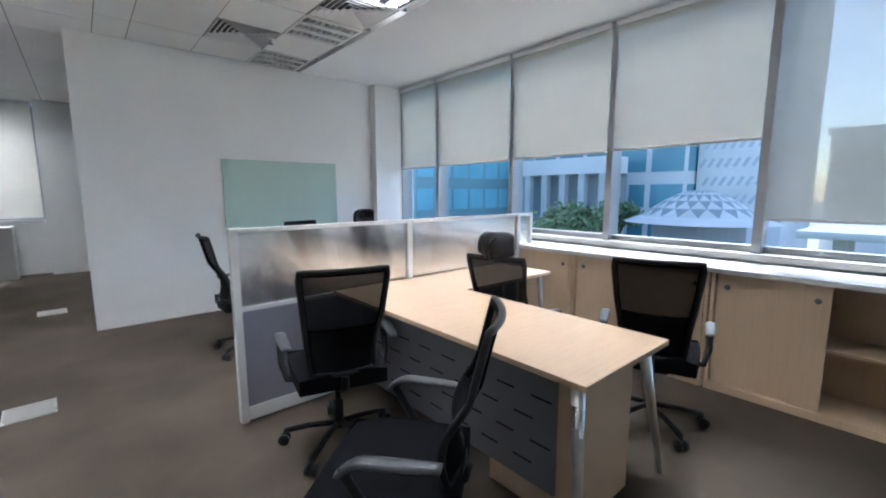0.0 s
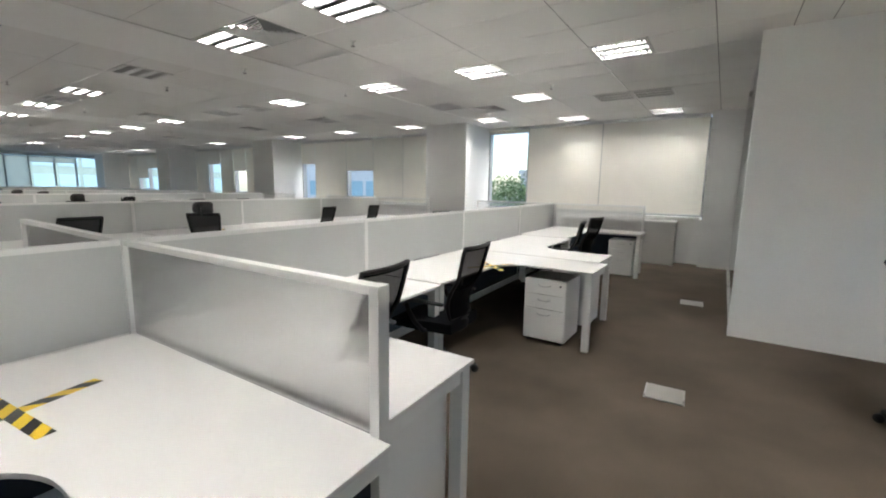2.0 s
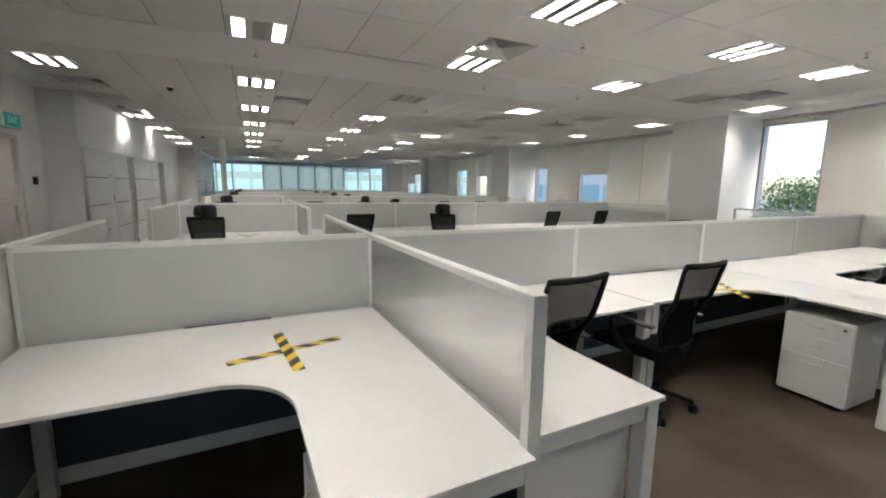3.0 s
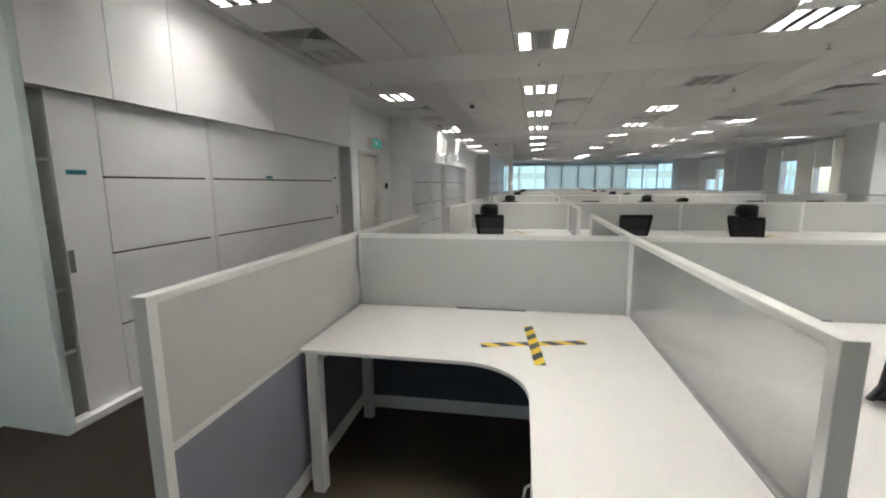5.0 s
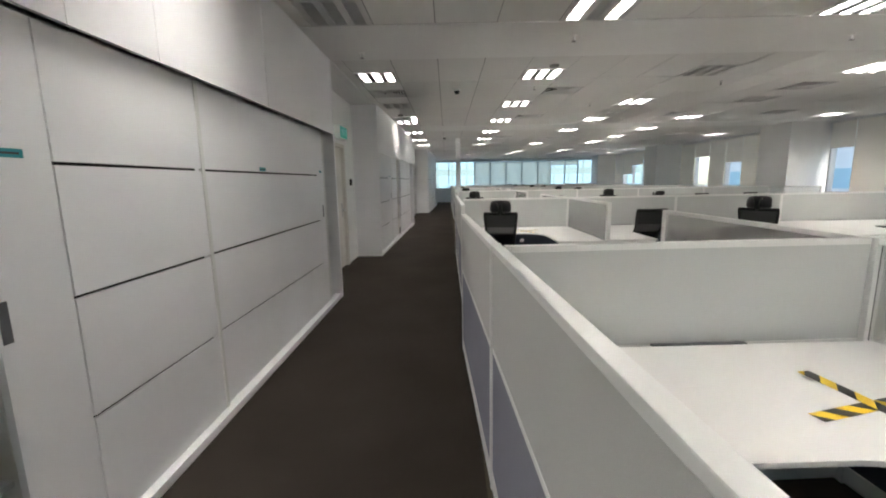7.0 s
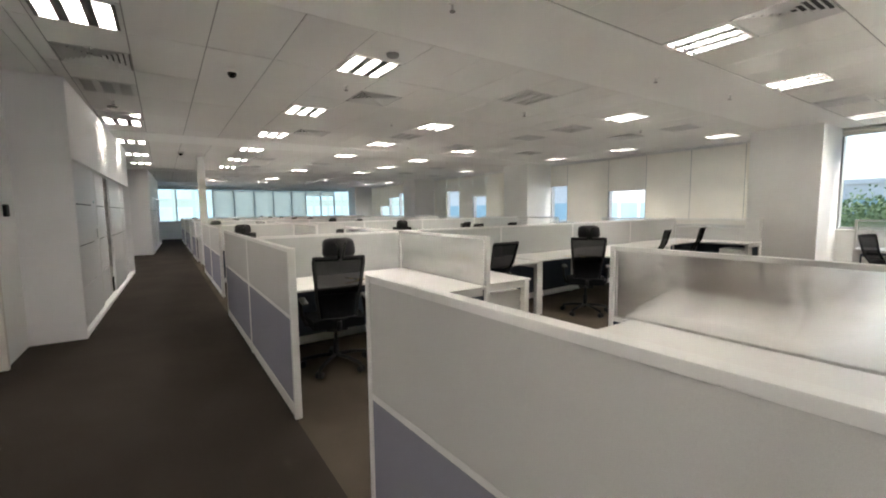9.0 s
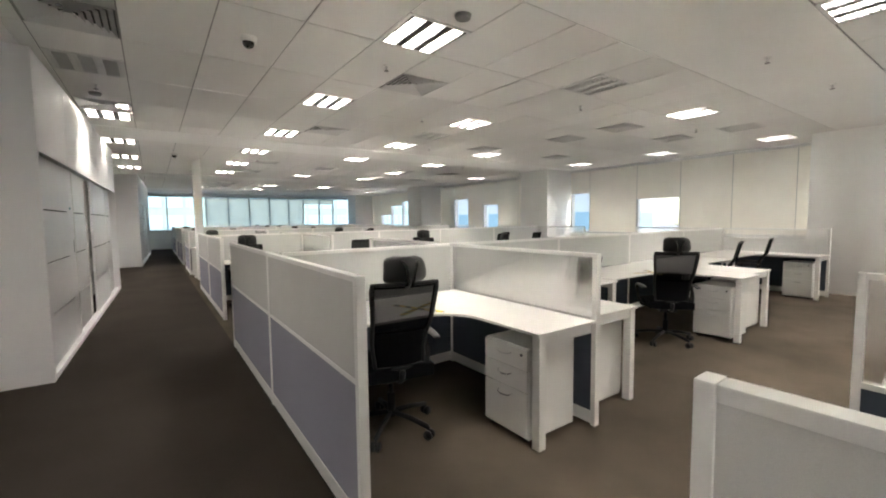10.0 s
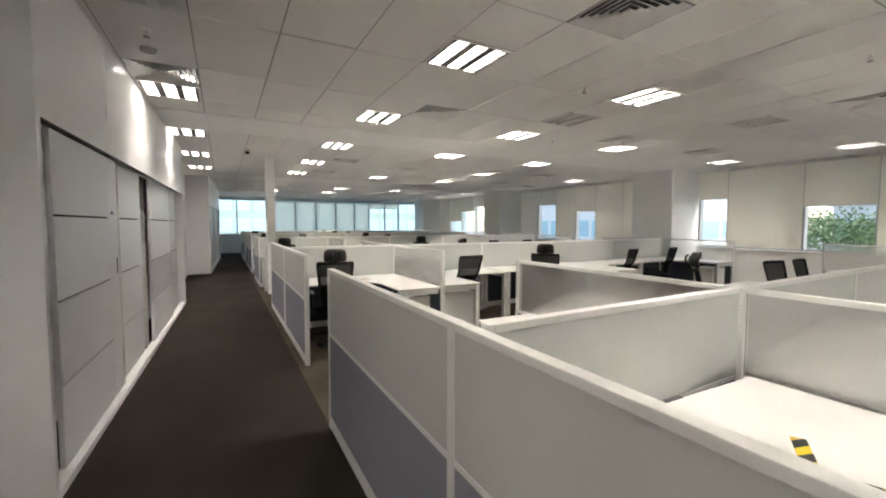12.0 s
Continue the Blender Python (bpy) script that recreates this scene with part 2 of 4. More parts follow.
def structure(name, bm, material, label):
    return tagged(part(name, bm, material, None), label, "", "", "structure")


def thing(name, label, category, group="", kind=""):
    return tagged(new(name), label, category, group, kind)

# ---------------------------------------------------------------- plan
CEIL = 2.94
EAST, WEST, NORTH, SOUTH = 4.15, -29.8, 10.3, -2.36
CELL, CELL_Y = 0.57, 0.585
GRID_X, GRID_Y = -4.545, 0.6375
ROWS_X = ((-0.545, -2.19, -3.91), (-5.21, -6.90, -8.75), (-10.22, -11.92, -13.7), (-14.9, -16.6, -18.3), (-19.6, -21.3, -23.0), (-24.3, -26.0, -27.7))
END_Y, DIV_Y, BACK_Y, LAST_Y = -0.228, 1.452, 4.90, 8.65
MID_1, MID_2 = 3.175, 6.775
PILLARS = (-5.45, -12.9, -20.35, -27.8)


def skew(y):
    """The desk rows stand about three degrees askew to the ceiling grid."""
    return -0.05 * (y - DIV_Y)


# ---------------------------------------------------------------- floor, ceiling, walls
bm = bmesh.new()
box(bm, WEST - 0.3, EAST + 0.3, -0.275, NORTH + 0.3, -0.2, 0)
floor_main = structure("floor", bm, M["carpet"], "worn taupe office carpet under the desk rows")
bm = bmesh.new()
box(bm, WEST - 0.3, EAST + 0.3, SOUTH - 1.3, -0.275, -0.2, 0)
structure("floor_corridor", bm, M["carpet_dark"], "dark brown carpet along the corridor")

fixtures = {}
LIT, UNLIT, VENT, HALF, DIM = 1, 2, 3, 4, 5


def cell_of(x, y):
    return round((x - GRID_X) / CELL - 0.5), round((y - GRID_Y) / CELL_Y - 0.5)


def spot(x, y, what):
    fixtures[cell_of(x, y)] = what


for col in range(11):
    x = -4.26 - 4 * CELL * col
    for row, y in enumerate((0.93, 3.27, 5.61, 9.12)):
        if row == 3 and any(abs(x - p) < 0.9 for p in PILLARS):
            continue
        dark = (col * 3 + row * 2) % 7 == 3 or (col, row) in ((1, 1),)
        if (col, row) in ((0, 0), (1, 0), (2, 0), (3, 0), (0, 1), (2, 1)):
            dark = False
        spot(x, y, UNLIT if dark else LIT)
        if col >= 1:
            spot(x - (2 if col < 2 else 3) * CELL, (1.515, 5.03 if col == 2 else 5.61, 7.37, 7.37)[row], VENT)
spot(-4.26, 0.93, HALF)
for y in (3.27, 5.61, 7.37, 9.7):
    spot(-2.55, y, LIT)
for y in (5.61, 9.7):
    spot(-0.84, y, LIT)
for x, y in ((-3.69, 3.27), (-3.69, 7.95)):
    spot(x, y, VENT)
# the last three unlit lights stand in for flat grey return-air panels
for x, y in ((-1.41, 8.2), (-0.84, 7.7), (-4.26, 7.37), (-6.54, 7.37), (-9.96, 3.27)):
    spot(x, y, UNLIT)
# the lamp at -0.2 is unseen, added to light the south wall
for x, w in ((-0.2, LIT), (-2.6, DIM), (-3.64, VENT), (-4.23, UNLIT), (-6.6, DIM), (-7.7, VENT), (-9.0, UNLIT), (-10.6, VENT), (-11.1, DIM), (-12.8, VENT), (-13.4, DIM), (-15.7, DIM), (-18.0, DIM), (-20.2, DIM), (-22.5, DIM), (-24.8, DIM)):
    spot(x, -1.41, w)
# two unseen lamps added to brighten the first desks and the room wall
for x, y in ((-0.84, 3.27), (-0.84, 0.93)):
    spot(x, y, LIT)
# the tiles by the east windows lie on a grid of their own
EAST_X, EAST_Y = 1.415, 3.915
# (1, -5) and (-1, -2) are unseen lamps added to light the room wall
east_fixtures = {(0, 1): VENT, (1, 2): UNLIT, (1, 0): UNLIT, (1, -1): VENT, (1, -2): LIT, (1, -5): LIT, (0, -7): VENT, (-1, -2): LIT}

STRIPS = [(-5.685, -4.545), (-13.095, -11.955), (-20.505, -19.365), (-27.345, -26.205)]
bm = bmesh.new()
tiles_v, tiles_f = [], []


def add_box(x0, x1, y0, y1, z0, z1):
    n = len(tiles_v)
    for z in (z0, z1):
        tiles_v.extend(((x0, y0, z), (x1, y0, z), (x1, y1, z), (x0, y1, z)))
    tiles_f.extend(((n, n + 3, n + 2, n + 1), (n, n + 1, n + 5, n + 4), (n + 1, n + 2, n + 6, n + 5), (n + 2, n + 3, n + 7, n + 6), (n + 3, n, n + 4, n + 7)))


GAP = 0.005


def in_strip(x):
    return any(a < x < b for a, b in STRIPS)


fixtures = {(i, j): w for (i, j), w in fixtures.items() if not in_strip(GRID_X + (i + 0.5) * CELL)}


def lay(x0, x1, y0, y1):
    y0, y1, x1 = max(y0, -1.83), min(y1, NORTH), min(x1, 2.62)
    if x1 - x0 > 0.1 and y1 - y0 > 0.05:
        sag = random.uniform(-0.0012, 0.0012)
        add_box(x0 + GAP, x1 - GAP, y0 + GAP, y1 - GAP, CEIL + sag, CEIL + 0.02)


for i in range(-44, 9, 2):
    for j in range(-5, 18):
        y0 = GRID_Y + j * CELL_Y
        runs = []
        for k in (i, i + 1):
            x0 = GRID_X + k * CELL
            if (k, j) in fixtures or in_strip(x0 + CELL / 2) or x0 < WEST or k > 8:
                continue
            if runs and abs(runs[-1][1] - x0) < 0.01:
                runs[-1][1] = x0 + CELL
            else:
                runs.append([x0, x0 + CELL])
        for a, b in runs:
            lay(a, b, y0, y0 + CELL_Y)
for j in range(-10, 12):
    y0 = EAST_Y + j * CELL_Y
    lay(GRID_X + 9 * CELL, EAST_X - CELL, y0, y0 + CELL_Y)
    for i in (-1, 0, 1):
        if (i, j) not in east_fixtures:
            lay(EAST_X + i * CELL, EAST_X + (i + 1) * CELL, y0, y0 + CELL_Y)
me = bpy.data.meshes.new("ceiling")
me.from_pydata(tiles_v, [], tiles_f)
me.materials.append(M["tile"])
tagged(new("ceiling", me), "off-white mineral fibre ceiling tiles", "ceiling", "", "structure")
bm = bmesh.new()
box(bm, WEST - 0.3, EAST + 0.3, SOUTH - 1.3, NORTH + 0.3, CEIL + 0.2, CEIL + 0.35)
structure("ceiling_slab", bm, M["vent_dark"], "dark soffit above the hung ceiling")
bm = bmesh.new()
WEST_END = GRID_X + 9 * CELL
for i in range(-44, 10):
    x = GRID_X + i * CELL
    if x > WEST and not any(a + 0.1 < x < b - 0.1 for a, b in STRIPS):
        box(bm, x - 0.012, x + 0.012, -1.83, NORTH, CEIL + 0.004, CEIL + 0.03)
for i in range(-1, 3):
    x = EAST_X + i * CELL
    box(bm, x - 0.012, x + 0.012, -1.83, NORTH, CEIL + 0.004, CEIL + 0.03)
for j in range(-4, 17):
    y = GRID_Y + j * CELL_Y
    box(bm, WEST, WEST_END, y - 0.012, y + 0.012, CEIL + 0.0055, CEIL + 0.028)
for j in range(-9, 11):
    y = EAST_Y + j * CELL_Y
    box(bm, WEST_END + 0.001, 2.62, y - 0.012, y + 0.012, CEIL + 0.0055, CEIL + 0.028)
structure("ceiling_grid", bm, M["grid"], "grey metal bars of the ceiling grid")
bands = [(a + 0.01, b - 0.01, -1.83, NORTH, 0.004) for a, b in STRIPS]
bands += [(2.63, EAST, SOUTH, NORTH, 0.004), (WEST, 2.62, -1.95, -1.835, 0.003), (WEST, 2.62, SOUTH - 1.2, -1.955, 0.003)]
for i, (a, b, y0, y1, low) in enumerate(bands):
    bm = bmesh.new()
    box(bm, a, b, y0, y1, CEIL - low, CEIL + 0.05)
    structure("ceiling_gypsum_%d" % (i + 1), bm, M["gypsum"], "plain white plaster ceiling band")


def wall(name, x0, x1, y0, y1, z0=0.0, z1=CEIL, m="wall", label="white painted wall"):
    bm = bmesh.new()
    box(bm, x0, x1, y0, y1, z0, z1)
    return structure(name, bm, M[m], label)


wall("wall_room", 0.37, EAST, 5.68, 5.80, label="white painted partition wall with a glass board")
wall("wall_south", -1.409, EAST + 0.2, SOUTH - 0.15, SOUTH, m="wall_daylit", label="pale wall beside the cabinets, window daylight in its grey-green tint")
wall("wall_pilaster", 3.68, EAST, 5.55, 5.678, label="white boxed column at the window corner")
# recess with the door, and later recesses
DOOR_Y = -2.26
wall("wall_recess", -6.82, -5.4, DOOR_Y - 0.1, DOOR_Y, label="white wall beside a door")
wall("wall_recess_b", -8.6, -7.74, DOOR_Y - 0.1, DOOR_Y, label="white wall beside a door")
wall("wall_recess_c", -7.74, -6.82, DOOR_Y - 0.1, DOOR_Y, 2.1, CEIL, label="white wall above a door")
wall("wall_recess_d", -20.0, -14.84, -2.0, -1.9, label="white wall of a recess")
wall("wall_recess_e", WEST, -26.3, -1.7, -1.6, label="white wall of a recess")
wall("wall_behind", WEST - 0.2, EAST + 0.2, -3.4, -3.3, label="plain white wall behind the cabinets")
wall("wall_column_fin", -15.65, -15.3, -0.11, 0.05, label="slim white boxed column beside the corridor")
for i, x in enumerate(PILLARS):
    wall("wall_pillar_%d" % (i + 1), x - 0.575, x + 0.575, 9.15, NORTH - 0.002, label="white painted square pillar at the windows")

# ---------------------------------------------------------------- windows


def window(name, axis, at, a, b, z0, z1, bays, out, label, proud=0.024):
    """A run of window bays along x or y at one plane; out: +1 or -1, the way outdoors."""
    w = thing(name, label, "window", "", "structure")

    def along(s0, s1, d0, d1, h0, h1):
        lo, hi = sorted((at + out * d0, at + out * d1))
        return (s0, s1, lo, hi, h0, h1) if axis == "x" else (lo, hi, s0, s1, h0, h1)

    edges = [a, *bays, b]
    for s in edges:
        bx("mullion", along(s - 0.03, s + 0.03, -proud, 0.16, z0, z1), M["frame"], w, 0.004)
    bx("sill", along(a, b, -0.06, 0.2, z0 - 0.05, z0 - 0.001), M["white_metal"], w, 0.006)
    bx("head", along(a, b, 0.0, 0.16, z1 - 0.002, z1 + 0.06), M["frame"], w)
    for s0, s1 in zip(edges, edges[1:]):
        bx("bottom_rail", along(s0 + 0.031, s1 - 0.031, 0.05, 0.13, z0 + 0.001, z0 + 0.05), M["frame"], w, 0.004)
        p = bx("pane", along(s0 + 0.031, s1 - 0.031, 0.085, 0.093, z0 + 0.051, z1 - 0.003), M["pane"], w)
        p.visible_shadow = False
    return w


def blind(axis, at, a, b, bottom, out, cloth="blind", top=CEIL - 0.05):
    """A roller blind hanging in front of a window bay."""
    w = thing("roller_blind", "cream roller blind partly lowered over a window", "blind", "roller blinds")

    def along(s0, s1, d0, d1, h0, h1):
        lo, hi = sorted((at - out * d0, at - out * d1))
        return (s0, s1, lo, hi, h0, h1) if axis == "x" else (lo, hi, s0, s1, h0, h1)

    bm = bmesh.new()
    if axis == "x":
        rod(bm, (a, at - out * 0.05, top), (b, at - out * 0.05, top), 0.026)
    else:
        rod(bm, (at - out * 0.05, a, top), (at - out * 0.05, b, top), 0.026)
    part("roller", bm, M["white_metal"], w, smooth=True)
    bx("cloth", along(a, b, 0.026, 0.0275, bottom, top), M[cloth], w)
    bx("hem_bar", along(a, b, 0.018, 0.036, bottom - 0.022, bottom), M["white_metal"], w, 0.003)


E_BAYS = [-1.33, -0.15, 1.03, 2.21, 3.39, 4.70]
window("window_1", "y", EAST, SOUTH, 5.55, 0.95, 2.88, E_BAYS, 1, "floor-lit office window run with grey metal mullions")
wall("wall_east_low", EAST, EAST + 0.2, SOUTH, 5.8, 0, 0.9, label="low white wall under the east windows")
wall("wall_east_top", EAST, EAST + 0.2, SOUTH, 5.8, 2.94, CEIL + 0.1, label="wall head above the windows")
wall("wall_east_end", EAST, EAST + 0.2, 5.55, NORTH + 0.2, 0, CEIL, label="white wall of the next room")
for (s0, s1), low in zip(zip([SOUTH, *E_BAYS], [*E_BAYS, 5.55]), (1.8, 1.5, 1.22, 1.8, 1.79, 1.78, 1.77)):
    blind("y", EAST, s0 + 0.0305, s1 - 0.0305, low, 1, "blind_thin" if s1 < 1.2 else "blind")

N_BAYS = [-26.0, -24.8, -23.5, -22.2, -21.0, -18.7, -17.7, -16.7, -15.8, -14.7, -13.6, -12.32, -11.6, -10.06, -8.88, -7.7, -6.5, -4.87, -3.8, -2.1]
window("window_2", "x", NORTH, WEST, -0.14, 0.95, 2.86, N_BAYS, 1, "long north window run with grey metal mullions", 0.0)
wall("wall_north_low", WEST - 0.2, EAST, NORTH, NORTH + 0.2, 0, 0.9, label="low white wall under the north windows")
wall("wall_north_top", WEST - 0.2, EAST, NORTH, NORTH + 0.2, 2.92, CEIL + 0.1, label="wall head above the windows")
wall("wall_north_end", -0.11, EAST, NORTH - 0.25, NORTH + 0.2, 0, CEIL, label="white wall beside the last window")
n_low = {-26.0: 1.7, -24.8: 2.2, -23.5: 2.4, -18.7: 2.3, -16.7: 2.0, -12.32: 2.2, -10.06: 1.95, -4.87: 2.8}
for s0, s1 in zip([WEST, *N_BAYS], [*N_BAYS, -0.14]):
    blind("x", NORTH, s0 + 0.006, s1 - 0.006, n_low.get(s0, 1.0), 1, "blind_solid")

W_BAYS = [-1.2, -0.3, 1.5, 2.6, 3.7, 4.8, 5.9, 6.8, 7.8, 8.7]
window("window_3", "y", WEST, -2.2, NORTH, 0.95, 2.75, W_BAYS, -1, "far west window run with pale blinds")
wall("wall_west_low", WEST - 0.2, WEST, -3.4, NORTH, 0, 0.9, label="low white wall under the west windows")
wall("wall_west_top", WEST - 0.2, WEST, -3.4, NORTH, 2.81, CEIL + 0.1, label="wall head above the windows")
for s0, s1, low in ((1.5, 2.6, 1.0), (2.6, 3.7, 1.0), (3.7, 4.8, 1.0), (4.8, 5.9, 1.0), (5.9, 6.8, 1.0), (6.8, 7.8, 2.45), (7.8, 8.7, 2.45)):
    blind("y", WEST, s0 + 0.0305, s1 - 0.0305, low, -1, "blind_west", 2.7)

# glass wall of the next room
gw = thing("wall_glass", "pale green clear glass partition of a meeting room", "glass wall", "", "structure")
for y0, y1 in ((5.81, 7.3), (7.31, 8.8), (8.81, 10.04)):
    p = bx("pane", (0.40, 0.412, y0, y1, 0.04, 2.9), M["door_glass"], gw)
    p.visible_shadow = False
bx("channel", (0.38, 0.43, 5.81, 10.04, 0.0, 0.039), M["chrome"], gw)
bx("channel", (0.38, 0.43, 5.81, 10.04, 2.901, CEIL - 0.001), M["chrome"], gw)

# ---------------------------------------------------------------- ceiling fittings


def ceiling_light(lit, centre=True, tube="tube"):
    t = thing("ceiling_light", "square recessed ceiling light with three bright strips" if lit and centre else "square recessed ceiling light with its middle tube out" if lit else "square recessed ceiling light, switched off, with louvres", "ceiling light", "ceiling lights" if lit else "unlit ceiling lights")
    h = CELL / 2 - 0.012
    bm = bmesh.new()
    for a in (-1, 1):
        box(bm, -h, h, a * h - 0.014, a * h + 0.014, -0.006, 0.03)
        box(bm, a * h - 0.014, a * h + 0.014, -h + 0.0145, h - 0.0145, -0.006, 0.03)
    part("frame", bm, M["vent"], t)
    bx("tray", (-h, h, -h, h, 0.125, 0.135), M["louvre"], t)
    for k in (-1, 0, 1):
        y = k * 0.178
        bm = bmesh.new()
        box(bm, -h + 0.03, h - 0.03, y - 0.05, y + 0.05, 0.088 if lit else 0.035, 0.098 if lit else 0.05)
        part("tube", bm, M[tube] if lit and (k or centre) else M["tube_off"], t)
        for s in (-1, 1):
            bm = bmesh.new()
            box(bm, -h + 0.015, h - 0.015, y + s * 0.072 - 0.016, y + s * 0.072 + 0.016, -0.004, 0.105)
            part("reflector", bm, M["fin"] if lit and centre else M["louvre"], t)
    for n in range(8):
        x = -h + 0.06 + n * (2 * h - 0.12) / 7
        bx("louvre", (x - 0.0025, x + 0.0025, -h + 0.02, h - 0.02, 0.002, 0.03), M["louvre"], t)
    return t


def ceiling_vent():
    t = thing("ceiling_vent", "square white four-way air diffuser in the ceiling", "air vent", "air vents")
    h = CELL / 2 - 0.012
    # near-black plate: the shade behind the slats is put into its colour
    bx("backing", (-h, h, -h, h, 0.09, 0.1), M["vent_dark"], t)
    for n in range(6):
        r0, r1 = h - n * 0.045, h - n * 0.045 - 0.036
        bm = bmesh.new()
        lo = [bm.verts.new((sx * r0, sy * r0, 0.0 if n else -0.004)) for sx, sy in ((-1, -1), (1, -1), (1, 1), (-1, 1))]
        hi = [bm.verts.new((sx * r1, sy * r1, 0.03)) for sx, sy in ((-1, -1), (1, -1), (1, 1), (-1, 1))]
        up = [bm.verts.new((v.co.x, v.co.y, v.co.z + 0.004)) for v in lo]
        uh = [bm.verts.new((v.co.x, v.co.y, v.co.z + 0.004)) for v in hi]
        for i in range(4):
            j = (i + 1) % 4
            bm.faces.new((lo[i], lo[j], hi[j], hi[i]))
            bm.faces.new((up[j], up[i], uh[i], uh[j]))
            bm.faces.new((lo[j], lo[i], up[i], up[j]))
            bm.faces.new((hi[i], hi[j], uh[j], uh[i]))
        part("frame" if n == 0 else "slat", bm, M["vent"], t)
    return t


masters = {LIT: ceiling_light(True), UNLIT: ceiling_light(False), HALF: ceiling_light(True, False), DIM: ceiling_light(True, True, "tube_dim"), VENT: ceiling_vent()}
used = set()
# strips turned to throw more light high on the room wall
turned_east = {(-1, -2), (1, -2), (1, -5)}
mounts = [(GRID_X + (i + 0.5) * CELL, GRID_Y + (j + 0.5) * CELL_Y, 0, w) for (i, j), w in sorted(fixtures.items())]
mounts += [(EAST_X + (i + 0.5) * CELL, EAST_Y + (j + 0.5) * CELL_Y, 90 if (i, j) in turned_east else 0, w) for (i, j), w in sorted(east_fixtures.items())]
for x, y, turn, what in mounts:
    m = pose(x, y, CEIL, 0, 0, turn)
    if what in used:
        copy_thing(masters[what], m)
    else:
        masters[what].matrix_basis = m
        used.add(what)


def sprinkler():
    t = thing("sprinkler", "small white ceiling sprinkler head", "sprinkler", "sprinklers")
    bm = bmesh.new()
    rod(bm, (0, 0, -0.006), (0, 0, 0.0), 0.035)
    part("rose", bm, M["white_metal"], t, smooth=True)
    bm = bmesh.new()
    rod(bm, (0, 0, -0.05), (0, 0, -0.006), 0.01)
    part("stem", bm, M["chrome"], t, smooth=True)
    bm = bmesh.new()
    rod(bm, (0, 0, -0.056), (0, 0, -0.05), 0.022)
    part("deflector", bm, M["grid"], t)
    return t


first = sprinkler()
spots = [(-3.11, 3.89), (-7.28, 0.97), (-7.17, 3.85), (-7.37, -1.42), (-4.98, 5.53), (-5.1, 3.9), (-4.96, 0.9), (1.95, 4.7), (-8.9, 2.4), (-2.5, -0.6), (-9.5, -1.41), (-2.0, 6.7), (-11.3, 0.97), (-11.0, 3.9), (-15.0, 3.9), (-0.4, 3.7), (-7.0, 6.8), (-13.2, 6.5), (-5.4, -1.4)]
for k, (x, y) in enumerate(spots):
    if k:
        copy_thing(first, pose(x, y, CEIL - 0.004))
    else:
        first.matrix_basis = pose(x, y, CEIL - 0.004)


def dome(x, y):
    t = thing("dome_camera", "white ceiling camera with a dark glass dome", "camera", "ceiling cameras")
    bm = bmesh.new()
    rod(bm, (0, 0, -0.04), (0, 0, 0), 0.06, 0.066, 20)
    part("housing", bm, M["white_metal"], t, smooth=True)
    bm = bmesh.new()
    bmesh.ops.create_uvsphere(bm, u_segments=20, v_segments=12, radius=0.046)
    bmesh.ops.transform(bm, matrix=pose(0, 0, -0.045), verts=bm.verts)
    part("lens_dome", bm, M["black_gloss"], t, "smoky black dome", True)
    t.matrix_basis = pose(x, y, CEIL - 0.001)


dome(-7.35, -0.26)
dome(-14.6, -0.5)


def smoke(x, y):
    t = thing("smoke_detector", "round grey smoke detector on the ceiling", "smoke detector", "smoke detectors")
    bm = bmesh.new()
    rod(bm, (0, 0, -0.03), (0, 0, 0), 0.055, 0.065, 24)
    soften(bm, 0.008)
    part("body", bm, M["grid"], t, smooth=True)
    t.matrix_basis = pose(x, y, CEIL - 0.001)


smoke(-6.07, 0.98)
smoke(-9.9, -1.45)

# ---------------------------------------------------------------- desk screens


def screen(length, upper, lower, height=1.19, posts=(), label="", ends=(0.045, 0.045), base=0.1, foot=0.0):
    """A desk screen along its own x, with posts, rails, an upper sheet and a fabric panel below."""
    t = thing("desk_screen", label, "partition", "desk screens")
    th = 0.022
    xs = [0.0, *posts, length]
    for i, x in enumerate(xs):
        p0, p1 = (0.0, ends[0]) if i == 0 else ((length - ends[1], length) if i == len(xs) - 1 else (x - 0.022, x + 0.022))
        bx("post", (p0, p1, -0.024, 0.024, foot, height), M["white_metal"], t, 0.004)
    for i, (a, b) in enumerate(zip(xs, xs[1:])):
        a = a + (ends[0] + 0.001 if i == 0 else 0.023)
        b = b - (ends[1] + 0.001 if i == len(xs) - 2 else 0.023)
        bx("top_rail", (a, b, -0.0225, 0.0225, height - 0.028, height - 0.001), M["white_metal"], t, 0.004)
        bx("mid_rail", (a, b, -0.022, 0.022, 0.70, 0.725), M["white_metal"], t, 0.003)
        bx("base_rail", (a, b, -0.0225, 0.0225, 0.012, base), M["white_metal"], t, 0.003)
        if upper == "frost":
            bx("upper_sheet", (a, b, -0.004, 0.004, 0.7255, height - 0.0285), M["frost"], t, 0.0, "fluted translucent sheet")
        else:
            bx("upper_panel", (a, b, -0.02, 0.02, 0.7255, height - 0.0285), M[upper], t)
        bx("lower_panel", (a, b, -0.019, 0.019, base + 0.0005, 0.6995), M[lower], t, 0.0, "woven fabric panel")
    return t


